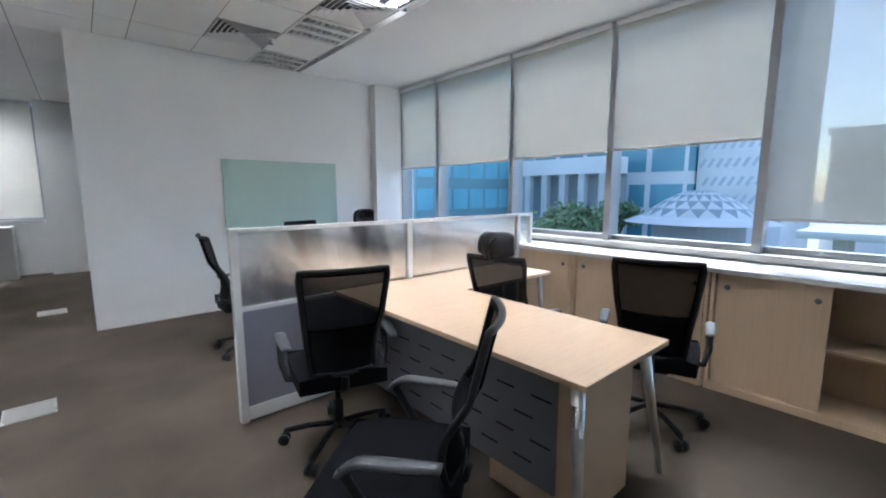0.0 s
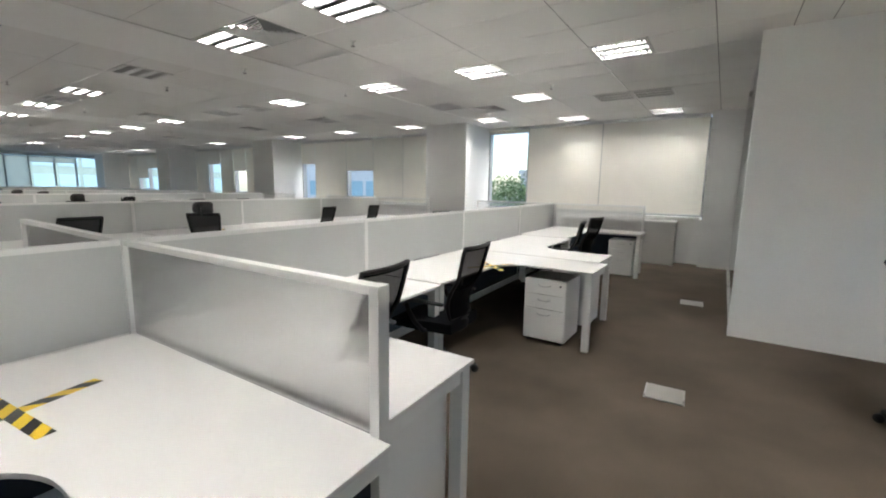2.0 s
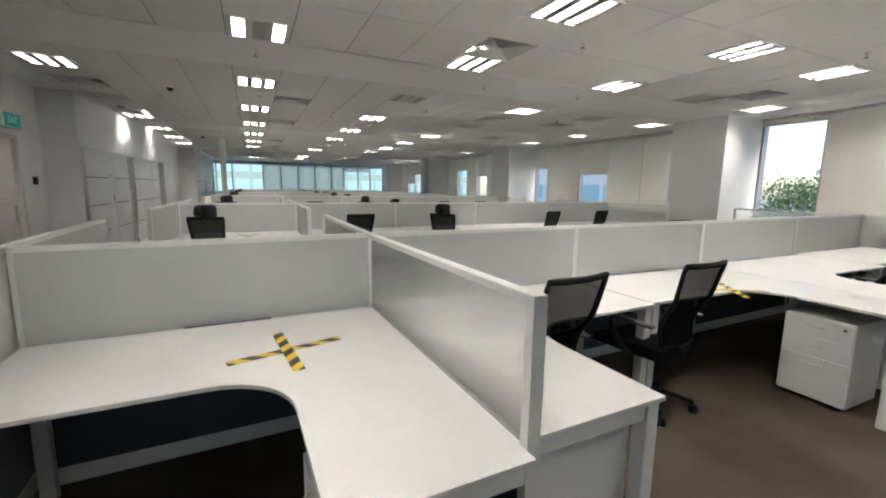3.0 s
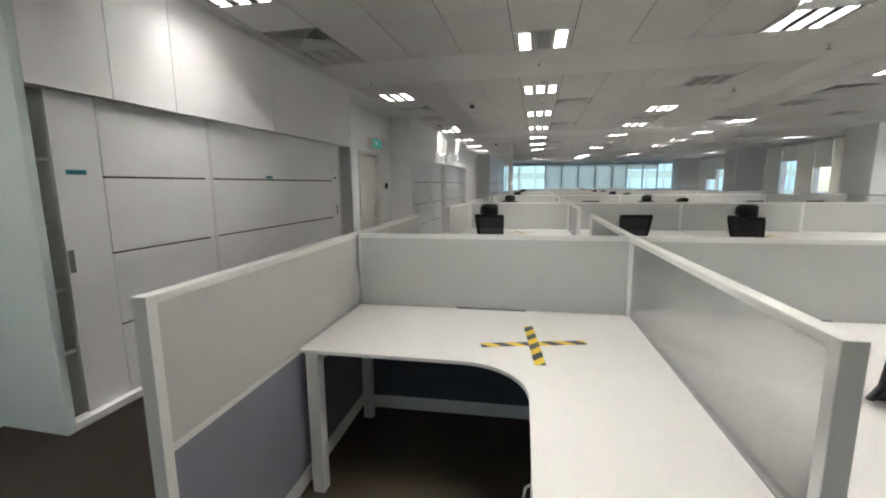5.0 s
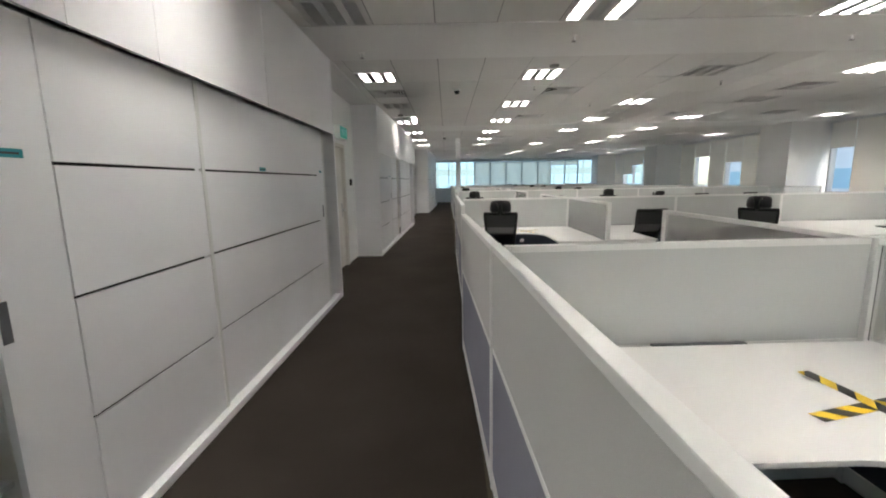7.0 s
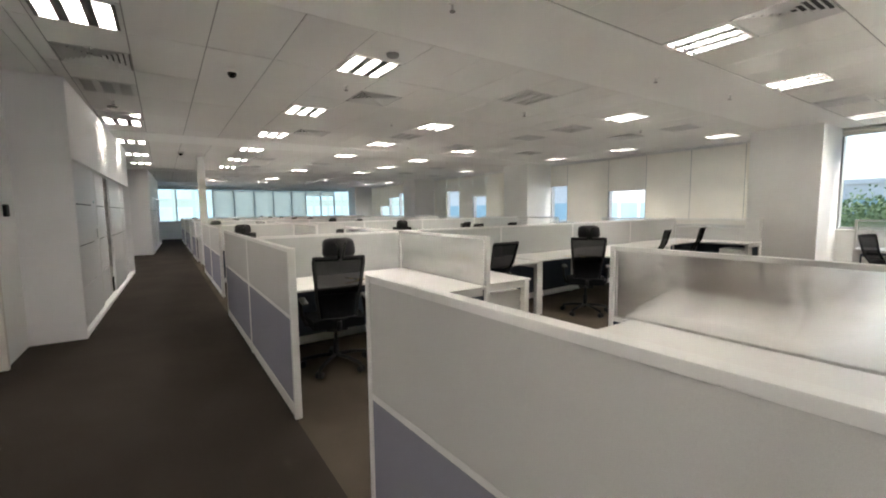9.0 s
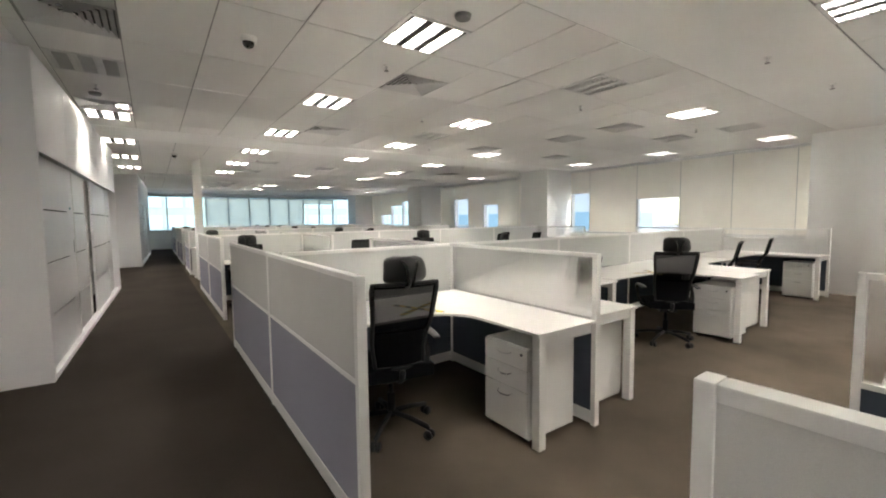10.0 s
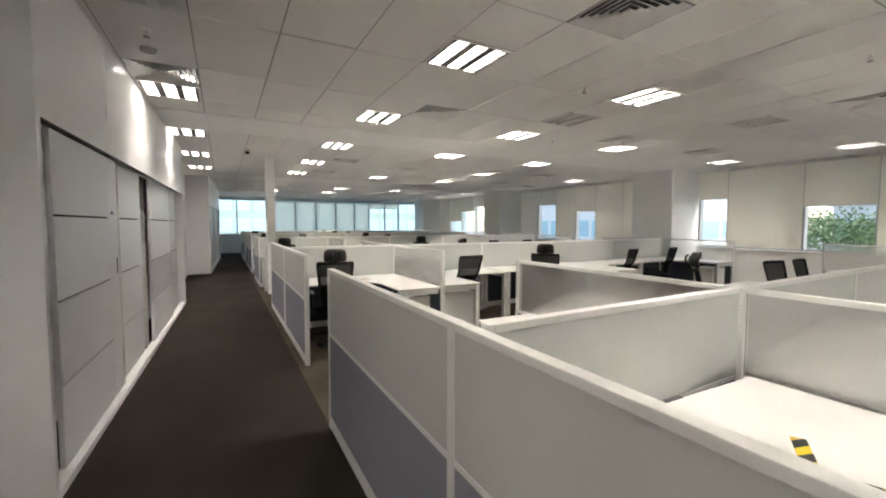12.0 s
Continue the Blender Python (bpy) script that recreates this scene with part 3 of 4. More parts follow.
def l_desk(sx, sy, v_len):
    """An L-shaped desk: along the spine and out along the divider, with a rounded inner corner."""
    t = thing("corner_desk", "white L-shaped office desk with a rounded inner corner", "desk", "white corner desks")
    r, w = 0.28, 0.57 if sy < 0 else 0.61
    pts = [(0.03, 0.007), (1.63, 0.007), (1.63, w), (0.79 + r, w)]
    pts += [(0.79 + r - r * math.sin(a), w + r - r * math.cos(a)) for a in [k * math.pi / 20 for k in range(1, 11)]]
    pts += [(0.79, v_len - 0.02), (0.03, v_len - 0.02)]
    part("worktop", slab([(sx * u, sy * v) for u, v in pts], 0.722, 0.74, 0.003), M["white"], t, "white laminate worktop")

    def b(name, u0, u1, v0, v1, z0, z1, m="white_metal", bev=0.004):
        us, vs = sorted((sx * u0, sx * u1)), sorted((sy * v0, sy * v1))
        return bx(name, (*us, *vs, z0, z1), M[m], t, bev)

    b("leg", 1.56, 1.62, w - 0.08, w - 0.02, 0.0, 0.7215)
    b("leg", 0.72, 0.78, v_len - 0.10, v_len - 0.04, 0.0, 0.7215)
    b("leg", 0.06, 0.11, v_len - 0.10, v_len - 0.04, 0.0, 0.7215)
    b("end_rail", 1.57, 1.61, 0.03, w - 0.082, 0.655, 0.7215)
    b("long_rail", 0.3, 1.558, 0.06, 0.10, 0.66, 0.7205)
    b("side_rail", 0.112, 0.718, v_len - 0.09, v_len - 0.05, 0.66, 0.7205)
    b("cable_slot", 0.012, 0.034, v_len * 0.35, v_len * 0.35 + 0.42, 0.7, 0.745, "grey_metal", 0.002)
    return t


def pedestal(sy):
    t = thing("pedestal", "white three-drawer steel pedestal under a desk", "drawer unit", "drawer pedestals")
    f = sy * 0.225
    bx("body", (-0.2, 0.2, *sorted((-f, f - sy * 0.018)), 0.03, 0.62), M["white_metal"], t, 0.004)
    for z0, z1 in ((0.045, 0.335), (0.34, 0.475), (0.48, 0.612)):
        d = bx("drawer", (-0.196, 0.196, *sorted((f - sy * 0.017, f)), z0, z1), M["white_metal"], t, 0.003)
        bm = bmesh.new()
        zc = z1 - 0.045
        pts = [(-0.06, f, zc), (-0.045, f + sy * 0.022, zc - 0.006), (0.0, f + sy * 0.028, zc - 0.01), (0.045, f + sy * 0.022, zc - 0.006), (0.06, f, zc)]
        for a, b in zip(pts, pts[1:]):
            rod(bm, a, b, 0.004, None, 8)
        part("handle", bm, M["chrome"], d, "small bowed steel handle", True)
    bm = bmesh.new()
    rod(bm, (0.15, f - sy * 0.002, 0.575), (0.15, f + sy * 0.006, 0.575), 0.01)
    part("lock", bm, M["grey_metal"], t, "", True)
    for x in (-0.16, 0.16):
        for y in (-0.18, 0.18):
            bm = bmesh.new()
            rod(bm, (x - 0.01, y, 0.016), (x + 0.01, y, 0.016), 0.016)
            part("castor", bm, M["black"], t, "", True)
    return t


# ---------------------------------------------------------------- chairs


def sheet(cols, rows, fn, thick):
    """A curved plate: fn(u, v) gives a place, u and v from -1 to 1 and 0 to 1."""
    bm = bmesh.new()
    g = [[bm.verts.new(fn(-1 + 2 * i / cols, j / rows)) for i in range(cols + 1)] for j in range(rows + 1)]
    for j in range(rows):
        for i in range(cols):
            bm.faces.new((g[j][i], g[j][i + 1], g[j + 1][i + 1], g[j + 1][i]))
    bm.normal_update()
    if thick:
        bmesh.ops.solidify(bm, geom=bm.faces[:], thickness=thick)
    return bm


def tube(pts, r, sides=8):
    bm = bmesh.new()
    pts = [Vector(p) for p in pts]
    rings = []
    for i, p in enumerate(pts):
        d = (pts[min(i + 1, len(pts) - 1)] - pts[max(i - 1, 0)]).normalized()
        a = d.orthogonal().normalized() if not rings else (rings[-1][1] - d * rings[-1][1].dot(d)).normalized()
        b = d.cross(a)
        rings.append(([bm.verts.new(p + r * (math.cos(t) * a + math.sin(t) * b)) for t in [2 * math.pi * k / sides for k in range(sides)]], a))
    for (v0, _), (v1, _) in zip(rings, rings[1:]):
        for k in range(sides):
            bm.faces.new((v0[k], v0[(k + 1) % sides], v1[(k + 1) % sides], v1[k]))
    bm.faces.new(rings[0][0][::-1])
    bm.faces.new(rings[-1][0])
    return bm


def chair(headrest, drop=0.0):
    """A task chair that faces its own +y."""
    t = thing("office_chair", "black mesh task chair with headrest, arms and castors" if headrest else "black mesh task chair with arms and castors", "chair", "headrest chairs" if headrest else "task chairs")

    def back(u, v, grow=0.0):
        z = 0.50 + 0.55 * v
        w = (0.158 + 0.056 * v ** 0.9) * (1 - 0.04 * max(0, v - 0.93) * 14) + grow
        y = -0.235 - 0.02 * math.sin(v * math.pi) - 0.13 * v ** 1.6 + 0.045 * math.sin(min(1, v * 1.8) * math.pi) + 0.035 * u * u
        return (u * w, y, z)

    part("back_mesh", sheet(10, 14, lambda u, v: back(u * 0.97, 0.41 + 0.58 * v), 0.0), M["mesh"], t, "see-through black mesh", True)
    part("back_pad", sheet(10, 12, lambda u, v: back(u * 0.97, 0.01 + 0.42 * v), 0.014), M["seat"], t, "", True)
    bm = bmesh.new()
    for u0, u1, v0, v1 in ((-1, 1, 0.955, 1.0), (-1, -0.93, 0.4, 0.96), (0.93, 1, 0.4, 0.96)):
        n = 8 if u1 - u0 > 1 else 2
        g = [[bm.verts.new(back(u0 + (u1 - u0) * i / n, v0 + (v1 - v0) * j / 5)) for i in range(n + 1)] for j in range(6)]
        for j in range(5):
            for i in range(n):
                bm.faces.new((g[j][i], g[j][i + 1], g[j + 1][i + 1], g[j + 1][i]))
    bm.normal_update()
    bmesh.ops.solidify(bm, geom=bm.faces[:], thickness=0.012)
    part("back_border", bm, M["seat"], t, "", True)
    rim = [back(1, v / 14) for v in range(15)] + [back(u / 8, 1) for u in range(7, -9, -1)] + [back(-1, v / 14) for v in range(13, -1, -1)] + [back(u / 6, 0) for u in range(-5, 7)]
    part("back_frame", tube(rim, 0.0135), M["black"], t, "", True)
    part("back_spine", tube([(0, -0.02, 0.40), (0, -0.2, 0.40), (0, -0.24, 0.43), (0, -0.25, 0.485)], 0.02), M["black"], t, "", True)
    bm = bmesh.new()
    box(bm, -0.245, 0.245, -0.24, 0.26, 0.42, 0.495)
    bmesh.ops.subdivide_edges(bm, edges=bm.edges[:], cuts=3, use_grid_fill=True)
    for v in bm.verts:
        if v.co.z > 0.48:
            v.co.z += 0.02 * (1 - (v.co.x / 0.25) ** 2) - (0.035 * max(0, (v.co.y - 0.14) / 0.12) ** 2)
        v.co.x *= 1 - 0.10 * max(0, -v.co.y / 0.24)
    soften(bm, 0.022, 3)
    part("seat", bm, M["seat"], t, "padded black fabric seat", True)
    bx("mechanism", (-0.09, 0.09, -0.12, 0.12, 0.36, 0.419), M["black"], t, 0.012)
    bm = bmesh.new()
    rod(bm, (0, 0, 0.09), (0, 0, 0.25), 0.028)
    rod(bm, (0, 0, 0.25), (0, 0, 0.36), 0.016)
    part("gas_lift", bm, M["black"], t, "", True)
    for s in (-1, 1):
        part("arm_bracket", tube([(s * 0.19, -0.05, 0.425), (s * 0.262, -0.03, 0.43), (s * 0.288, 0.03, 0.50), (s * 0.29, 0.09, 0.60), (s * 0.288, 0.10, 0.636)], 0.017), M["black"], t, "", True)
        part("armrest", sheet(4, 12, lambda u, v, s=s: (s * (0.286 - 0.02 * (1 - v) ** 2) + u * (0.021 + 0.008 * math.sin(v * math.pi)), -0.2 + 0.325 * v, 0.668 - 0.05 * max(0, v - 0.72) ** 2 / 0.0784 - 0.01 * (1 - v) ** 2 - 0.005 * u * u), 0.015), M["arm"], t, "slim curved grey armrest pad", True)
    for k in range(5):
        a = 2 * math.pi * k / 5 + 0.3
        c, s = math.cos(a), math.sin(a)
        spoke = part("base_leg", tube([(0.02 * c, 0.02 * s, 0.115), (0.16 * c, 0.16 * s, 0.105), (0.3 * c, 0.3 * s, 0.078)], 0.017), M["black"], t, "", True)
        bm = bmesh.new()
        for d in (-0.018, 0.018):
            n = Vector((-s, c, 0))
            p = Vector((0.305 * c, 0.305 * s, 0.03))
            rod(bm, p + n * (d - 0.01), p + n * (d + 0.01), 0.03, None, 16)
        rod(bm, (0.3 * c, 0.3 * s, 0.03), (0.3 * c, 0.3 * s, 0.082), 0.009)
        part("castor", bm, M["black"], spoke, "", True)
    if headrest:
        part("headrest_stem", tube([(0, -0.368, 1.035), (0, -0.395, 1.07), (0, -0.385, 1.12), (0, -0.35, 1.15)], 0.015), M["black"], t, "", True)
        for s in (-1, 1):
            part("headrest_bracket", tube([(s * 0.016, -0.40, 1.045), (s * 0.02, -0.428, 1.085), (s * 0.026, -0.44, 1.14), (s * 0.034, -0.434, 1.172), (s * 0.05, -0.412, 1.185)], 0.0095), M["black_gloss"], t, "glossy black bracket", True)
        part("headrest", sheet(16, 14, lambda u, v: (u * 0.142 * (1 - 0.1 * v) * max(0.1, 1 - abs(2 * v - 1) ** 5) ** 0.3, -0.372 + 0.085 * u * u - 0.03 * math.sin(v * math.pi) - 0.02 * (1 - v), 1.06 + 0.155 * v - 0.014 * u * u * (1 - v)), 0.03), M["black"], t, "scooped black headrest shell", True)
    for o in t.children:
        if not o.name.startswith(("base_leg", "gas_lift")):
            o.matrix_basis = pose(0, 0, -drop)
    return t


chair_masters = {}


def put_chair(x, y, turn, headrest=False, drop=0.0):
    """drop: how far the gas lift is let down."""
    m = pose(x, y, 0, 0, 0, turn)
    key = (headrest, drop)
    if key in chair_masters:
        return copy_thing(chair_masters[key], m)
    c = chair_masters[key] = chair(headrest, drop)
    c.matrix_basis = m
    return c


# ---------------------------------------------------------------- desk rows
library = {}


def place(key, make, m):
    if key in library:
        return copy_thing(library[key], m)
    library[key] = make()
    library[key].matrix_basis = m
    return library[key]


def hazard(x, y, turn):
    t = thing("tape_cross", "yellow and black hazard tape cross stuck on a desk", "tape", "tape crosses")
    for k, (a, ln) in enumerate(((0, 0.5), (82, 0.48))):
        bm = bmesh.new()
        box(bm, -ln / 2, ln / 2, -0.024, 0.024, 0.0, 0.0012)
        s = part("tape_strip", bm, M["tape"], t)
        s.matrix_basis = pose(0, 0, 0.0013 * k, 0, 0, a)
    t.matrix_basis = pose(x, y, 0.7403, 0, 0, turn)


stations = ((END_Y + 0.03, DIV_Y, -1), (DIV_Y, MID_1, 1), (MID_1, BACK_Y, -1), (BACK_Y, MID_2, 1), (MID_2, LAST_Y, -1))
for r, (xe, xs, xw) in enumerate(ROWS_X):
    # the first row stands turned a little, the far ones drift towards the windows
    askew = 2.4 if r == 0 else 0.0
    end_y = (-0.233, -0.26, -0.18)[min(r, 2)]
    # end screens along the corridor
    lab = "white-framed office screen, pale grey above and blue-grey fabric below"
    if r != 3:
        place(("end", round(xe - xs, 2)), lambda: screen(xe - xs, "end_panel", "fabric", label=lab, ends=(0.022, 0.036)), pose(xs + 0.001, end_y, 0, 0, 0, askew))
    place(("end_w", round(xs - xw, 2)), lambda: screen(xs - xw, "end_panel", "fabric", label=lab, ends=(0.03, 0.022)), pose(xw - 0.001 + (0.075 if r == 0 else 0), end_y - (xs - xw) * math.tan(radians(askew)), 0, 0, 0, askew))
    # the spine
    lab_s = "white-framed desk screen, glossy grey above and slate fabric below"
    for y0, y1 in ((END_Y + 0.028, DIV_Y), (DIV_Y, MID_1), (MID_1, BACK_Y), (BACK_Y, MID_2), (MID_2, LAST_Y)):
        ang = 90 + math.degrees(math.atan(0.05))
        place(("spine", round(y1 - y0, 2)), lambda: screen((y1 - y0) * 1.00125, "panel", "fabric_dark", label=lab_s, ends=(0.022, 0.022)), pose(xs + skew(y0), y0, 0, 0, 0, ang))
    for side, xend in ((1, xe), (-1, xw)):
        lab_d = "white-framed divider with fluted translucent sheet above slate fabric"
        for y in (DIV_Y, LAST_Y):
            tilt = 1.8 if r == 0 and side > 0 and y == DIV_Y else 0.0
            ln = abs(xend - xs) - (0.03 if r or side > 0 or y != DIV_Y else -0.03)
            x0 = xs + skew(y) + (0.028 if side > 0 else -0.028 - ln)
            place(("div", side, round(ln, 2)), lambda: screen(ln, "frost", "fabric_dark", label=lab_d, ends=(0.022, 0.036) if side > 0 else (0.03, 0.022)), pose(x0, y, 0, 0, 0, tilt))
        for n, (y0, y1, sy) in enumerate(stations):
            yd = y1 if sy < 0 else y0
            off = 0.0195 if n in (0, 1, 4) else 0.0
            v_len = round(y1 - y0 - off, 2)
            base = pose(xs + skew((y0 + y1) / 2) + side * 0.02, yd + sy * off, 0, 0, 0, 1.8 if r == 0 and side > 0 and n < 2 else 0)
            place(("desk", side, sy, v_len), lambda: l_desk(side, sy, v_len), base)
            place(("ped", sy), lambda: pedestal(sy), base @ pose(side * (1.2 if r == 0 and n == 2 else 1.33), sy * 0.335, 0))
    # tape on the first desk
    hazard(xs + (0.62 if r == 0 else 0.63), 0.908 if r == 0 else 0.67, 105 if r == 0 else 120)
    hazard(xs + 0.66, MID_1 + 0.9, 60)
    # chairs on the +x side
    if r == 0:
        chairs = ((0.70, 2.21, 97, 0), (0.72, 3.24, 95, 0), (0.85, 5.95, 100, 0), (0.85, 7.0, 80, 0))
    else:
        chairs = ((0.815, 0.30, 80, 1), (0.74, 2.24, 97, 0), (1.08, 3.8, 42, 1), (0.8, 5.95, 106, 0), (0.85, 7.2, 104, 0))
    for du, y, turn, h in chairs:
        put_chair(xs + skew(y) + du, y, turn, bool(h))
    for du, y, turn, h in ((-1.1, 3.8, -60, 1), (-1.0, 5.3, -95, 0), (-0.95, 6.0, -85, 0)) if r else ((-0.95, 6.4, -100, 0),):
        put_chair(xs + skew(y) + du, y, turn, bool(h))

# ---------------------------------------------------------------- floor boxes
for x, y in ((-0.01, 3.91), (-0.01, 6.9)):
    t = thing("floor_box", "brushed steel floor outlet box lid in carpet", "floor box", "floor boxes")
    bx("rim", (-0.13, 0.13, -0.13, 0.13, 0.0, 0.004), M["chrome"], t, 0.001)
    bx("lid", (-0.118, 0.118, -0.118, 0.118, 0.0045, 0.007), M["steel_plate"], t, 0.001)
    t.matrix_basis = pose(x, y, 0.0, 0, 0, 3)

# ---------------------------------------------------------------- storage wall


def storage(x0, x1, doors, face, label):
    """A full-height built-in cupboard wall with sliding doors, facing +y; x1 < x0."""
    t = thing("cupboard_wall", label, "cupboard", "cupboard walls")
    lo, hi, back = x1, x0, face - 0.4
    # the first cupboard's white side is tinted as if daylit
    bx("side_panel", (hi - 0.05, hi, SOUTH - 0.01, face, 0, CEIL - 0.006), M["wall_daylit"] if hi > -5 else M["cabinet"], t, 0.003)
    bx("side_panel", (lo, lo + 0.05, back, face, 0, CEIL - 0.006), M["cabinet"], t, 0.003)
    bx("plinth", (lo + 0.051, hi - 0.051, face - 0.09, face - 0.004, 0, 0.05), M["cabinet"], t, 0.003)
    bx("back_panel", (lo + 0.051, hi - 0.051, back, back + 0.02, 0.0, 2.06), M["dark_inside"], t)
    bx("inner_top", (lo + 0.051, hi - 0.051, back + 0.021, face - 0.1, 2.061, 2.08), M["dark_inside"], t)
    edges = [hi - 0.051]
    while edges[-1] - lo > 1.0:
        edges.append(edges[-1] - (0.5 if len(edges) in (1, 2) and hi > -5 else 1.25))
    edges[-1] = lo + 0.051
    for a, b in zip(edges, edges[1:]):
        bx("upper_panel", (b + 0.002, a - 0.002, face - 0.022, face - 0.002, 2.062, CEIL - 0.008), M["cabinet"], t, 0.002)
    for z in (0.45, 0.85, 1.25, 1.65):
        bx("shelf", (lo + 0.06, hi - 0.06, back + 0.03, face - 0.13, z, z + 0.02), M["white"], t)
    for x in [doors[0][0] - 0.03, doors[-1][1] + 0.05] + [d[0] - 0.03 for d in doors[2:3]]:
        bx("divider", (x - 0.018, x, back + 0.021, face - 0.115, 0.0, 2.06), M["dark_inside"], t)
    for d0, d1, track, plain in doors:
        y1 = face - 0.05 - 0.032 * track
        d = new("sliding_door")
        d.parent = t
        d["label"] = "white sliding cupboard door with dark horizontal grooves"
        body = [(d1, d0)] if not plain else ([(d1, d0 - plain - 0.009), (d0 - plain, d0)] if plain > 0 else [(d1, d1 - plain), (d1 - plain + 0.004, d0)])
        for a, b in body:
            strip = (b - a) < 0.5
            for z0, z1 in ((0.055, 2.055),) if strip else ((0.055, 0.544), (0.557, 1.044), (1.057, 1.552), (1.565, 2.055)):
                bx("door_panel", (a, b, y1 - 0.014, y1, z0, z1), M["cabinet"], d, 0.001)
        if track < 1:
            bx("edge_profile", (d1 - 0.032, d1 - 0.001, y1 - 0.03, y1 + 0.006, 0.055, 2.055), M["white_metal"], d, 0.003)
        for a, b in ((d0 - 0.039, d0 - 0.002), (d1 + 0.002, d1 + 0.039)):
            bx("stile", (a, b, y1 - 0.03, y1 - 0.0145, 0.056, 2.054), M["cabinet"], d)
        bx("door_core", (d1 + 0.04, d0 - 0.04, y1 - 0.026, y1 - 0.0145, 0.056, 2.054), M["groove"], d)
    return t


def pull(x, y, z):
    t = thing("door_pull", "oval recessed grey finger pull on a cupboard door", "handle", "finger pulls")
    bm = bmesh.new()
    box(bm, -0.016, 0.016, 0.0, 0.003, -0.07, 0.07)
    soften(bm, 0.014, 4)
    part("plate", bm, M["grey_metal"], t)
    t.matrix_basis = pose(x, y, z)


FACE = -1.83
cup = storage(-1.41, -5.62, ((-1.58, -2.79, 0, 0.28), (-2.76, -5.27, 0.5, -0.2)), FACE, "white full-height cupboard wall, sliding doors slightly open at the ends")
cup2 = storage(-8.54, -14.85, ((-8.86, -10.3, 0, -0.28), (-10.2, -11.45, 1, 0), (-11.85, -13.5, 0, 0), (-13.4, -14.5, 1, 0)), -1.765, "white full-height cupboard wall with glossy closed sliding doors")
cup3 = storage(-20.0, -26.4, ((-20.2, -21.7, 0, 0), (-21.9, -23.3, 1, 0), (-23.4, -24.9, 0, 0), (-25.0, -26.2, 1, 0)), -1.30, "white full-height cupboard wall with closed sliding doors")
# the cupboard walls bend a little towards the windows down the corridor
cup2.matrix_basis = pose(-8.54, -1.765, 0) @ pose(0, 0, 0, 0, 0, -1.5) @ pose(8.54, 1.765, 0)
cup3.matrix_basis = pose(-20.0, -1.30, 0) @ pose(0, 0, 0, 0, 0, -2.0) @ pose(20.0, 1.30, 0)


def sticker(x, y, z, w, h, m="teal"):
    t = thing("label_sticker", "small teal label strip on a cupboard door", "label", "cupboard labels")
    bx("strip", (x - w / 2, x + w / 2, y, y + 0.0012, z - h / 2, z + h / 2), M[m], t)
    bx("writing", (x - w * 0.38, x + w * 0.38, y + 0.0013, y + 0.0016, z - h * 0.12, z + h * 0.12), M["arm"], t)


sticker(-1.70, FACE - 0.0495, 1.585, 0.12, 0.03)
sticker(-3.65, FACE - 0.0655, 1.585, 0.11, 0.03)
sticker(-5.16, FACE - 0.0655, 1.6, 0.08, 0.025)
pull(-1.605, FACE - 0.0495, 1.04)
pull(-5.18, FACE - 0.0655, 1.15)
pull(-10.2, -1.768, 1.15)
sticker(-10.1, -1.7705, 1.6, 0.1, 0.03)

# ---------------------------------------------------------------- door and exit sign
d = thing("door_1", "closed ivory painted door with lever handle", "door", "", "structure")
bx("leaf", (-7.70, -6.86, DOOR_Y - 0.07, DOOR_Y - 0.03, 0.005, 2.06), M["door"], d, 0.003)
for a, b in ((-7.76, -7.702), (-6.858, -6.80)):
    bx("jamb", (a, b, DOOR_Y - 0.09, DOOR_Y + 0.03, 0, 2.12), M["door"], d, 0.003)
bx("lintel", (-7.7015, -6.8585, DOOR_Y - 0.09, DOOR_Y + 0.03, 2.062, 2.12), M["door"], d, 0.003)
bm = bmesh.new()
rod(bm, (-7.615, DOOR_Y - 0.03, 1.0), (-7.615, DOOR_Y + 0.03, 1.0), 0.014)
rod(bm, (-7.615, DOOR_Y + 0.03, 1.0), (-7.48, DOOR_Y + 0.03, 1.0), 0.012)
part("lever_handle", bm, M["chrome"], d, "", True)
bx("handle_plate", (-7.65, -7.58, DOOR_Y - 0.0295, DOOR_Y - 0.024, 0.88, 1.12), M["steel_plate"], d)
for z in (0.95, 1.02):
    bx("notice_bar", (-7.42, -7.12, DOOR_Y - 0.0297, DOOR_Y - 0.028, 0.2 + z, 0.215 + z), M["panel"], d)
e = thing("exit_sign", "green lit exit sign box above a door", "exit sign")
bx("case", (-0.235, 0.235, -0.09, 0.0, -0.105, 0.105), M["white_metal"], e, 0.006)
bx("face", (-0.22, 0.22, 0.0005, 0.004, -0.09, 0.09), M["exit"], e)
e.matrix_basis = pose(-7.52, DOOR_Y + 0.091, 2.3)
curve = bpy.data.curves.new("lettering", "FONT")
curve.body, curve.size, curve.align_x, curve.align_y = "EXIT", 0.12, "CENTER", "CENTER"
txt = new("lettering_curve", curve)
dg = bpy.context.evaluated_depsgraph_get()
me = bpy.data.meshes.new_from_object(txt.evaluated_get(dg))
bpy.data.objects.remove(txt)
me.materials.clear()
me.materials.append(M["white"])
ob = new("lettering", me)
ob.parent = e
ob.matrix_basis = pose(0, 0.0048, 0, 90, 0, 180)
k = thing("card_reader", "small black card reader on a white wall", "card reader")
bx("body", (-0.05, 0.05, 0, 0.03, -0.06, 0.06), M["black"], k, 0.008)
k.matrix_basis = pose(-8.2, DOOR_Y + 0.001, 1.48)
k2 = thing("card_reader", "small black card reader on a white wall", "card reader")
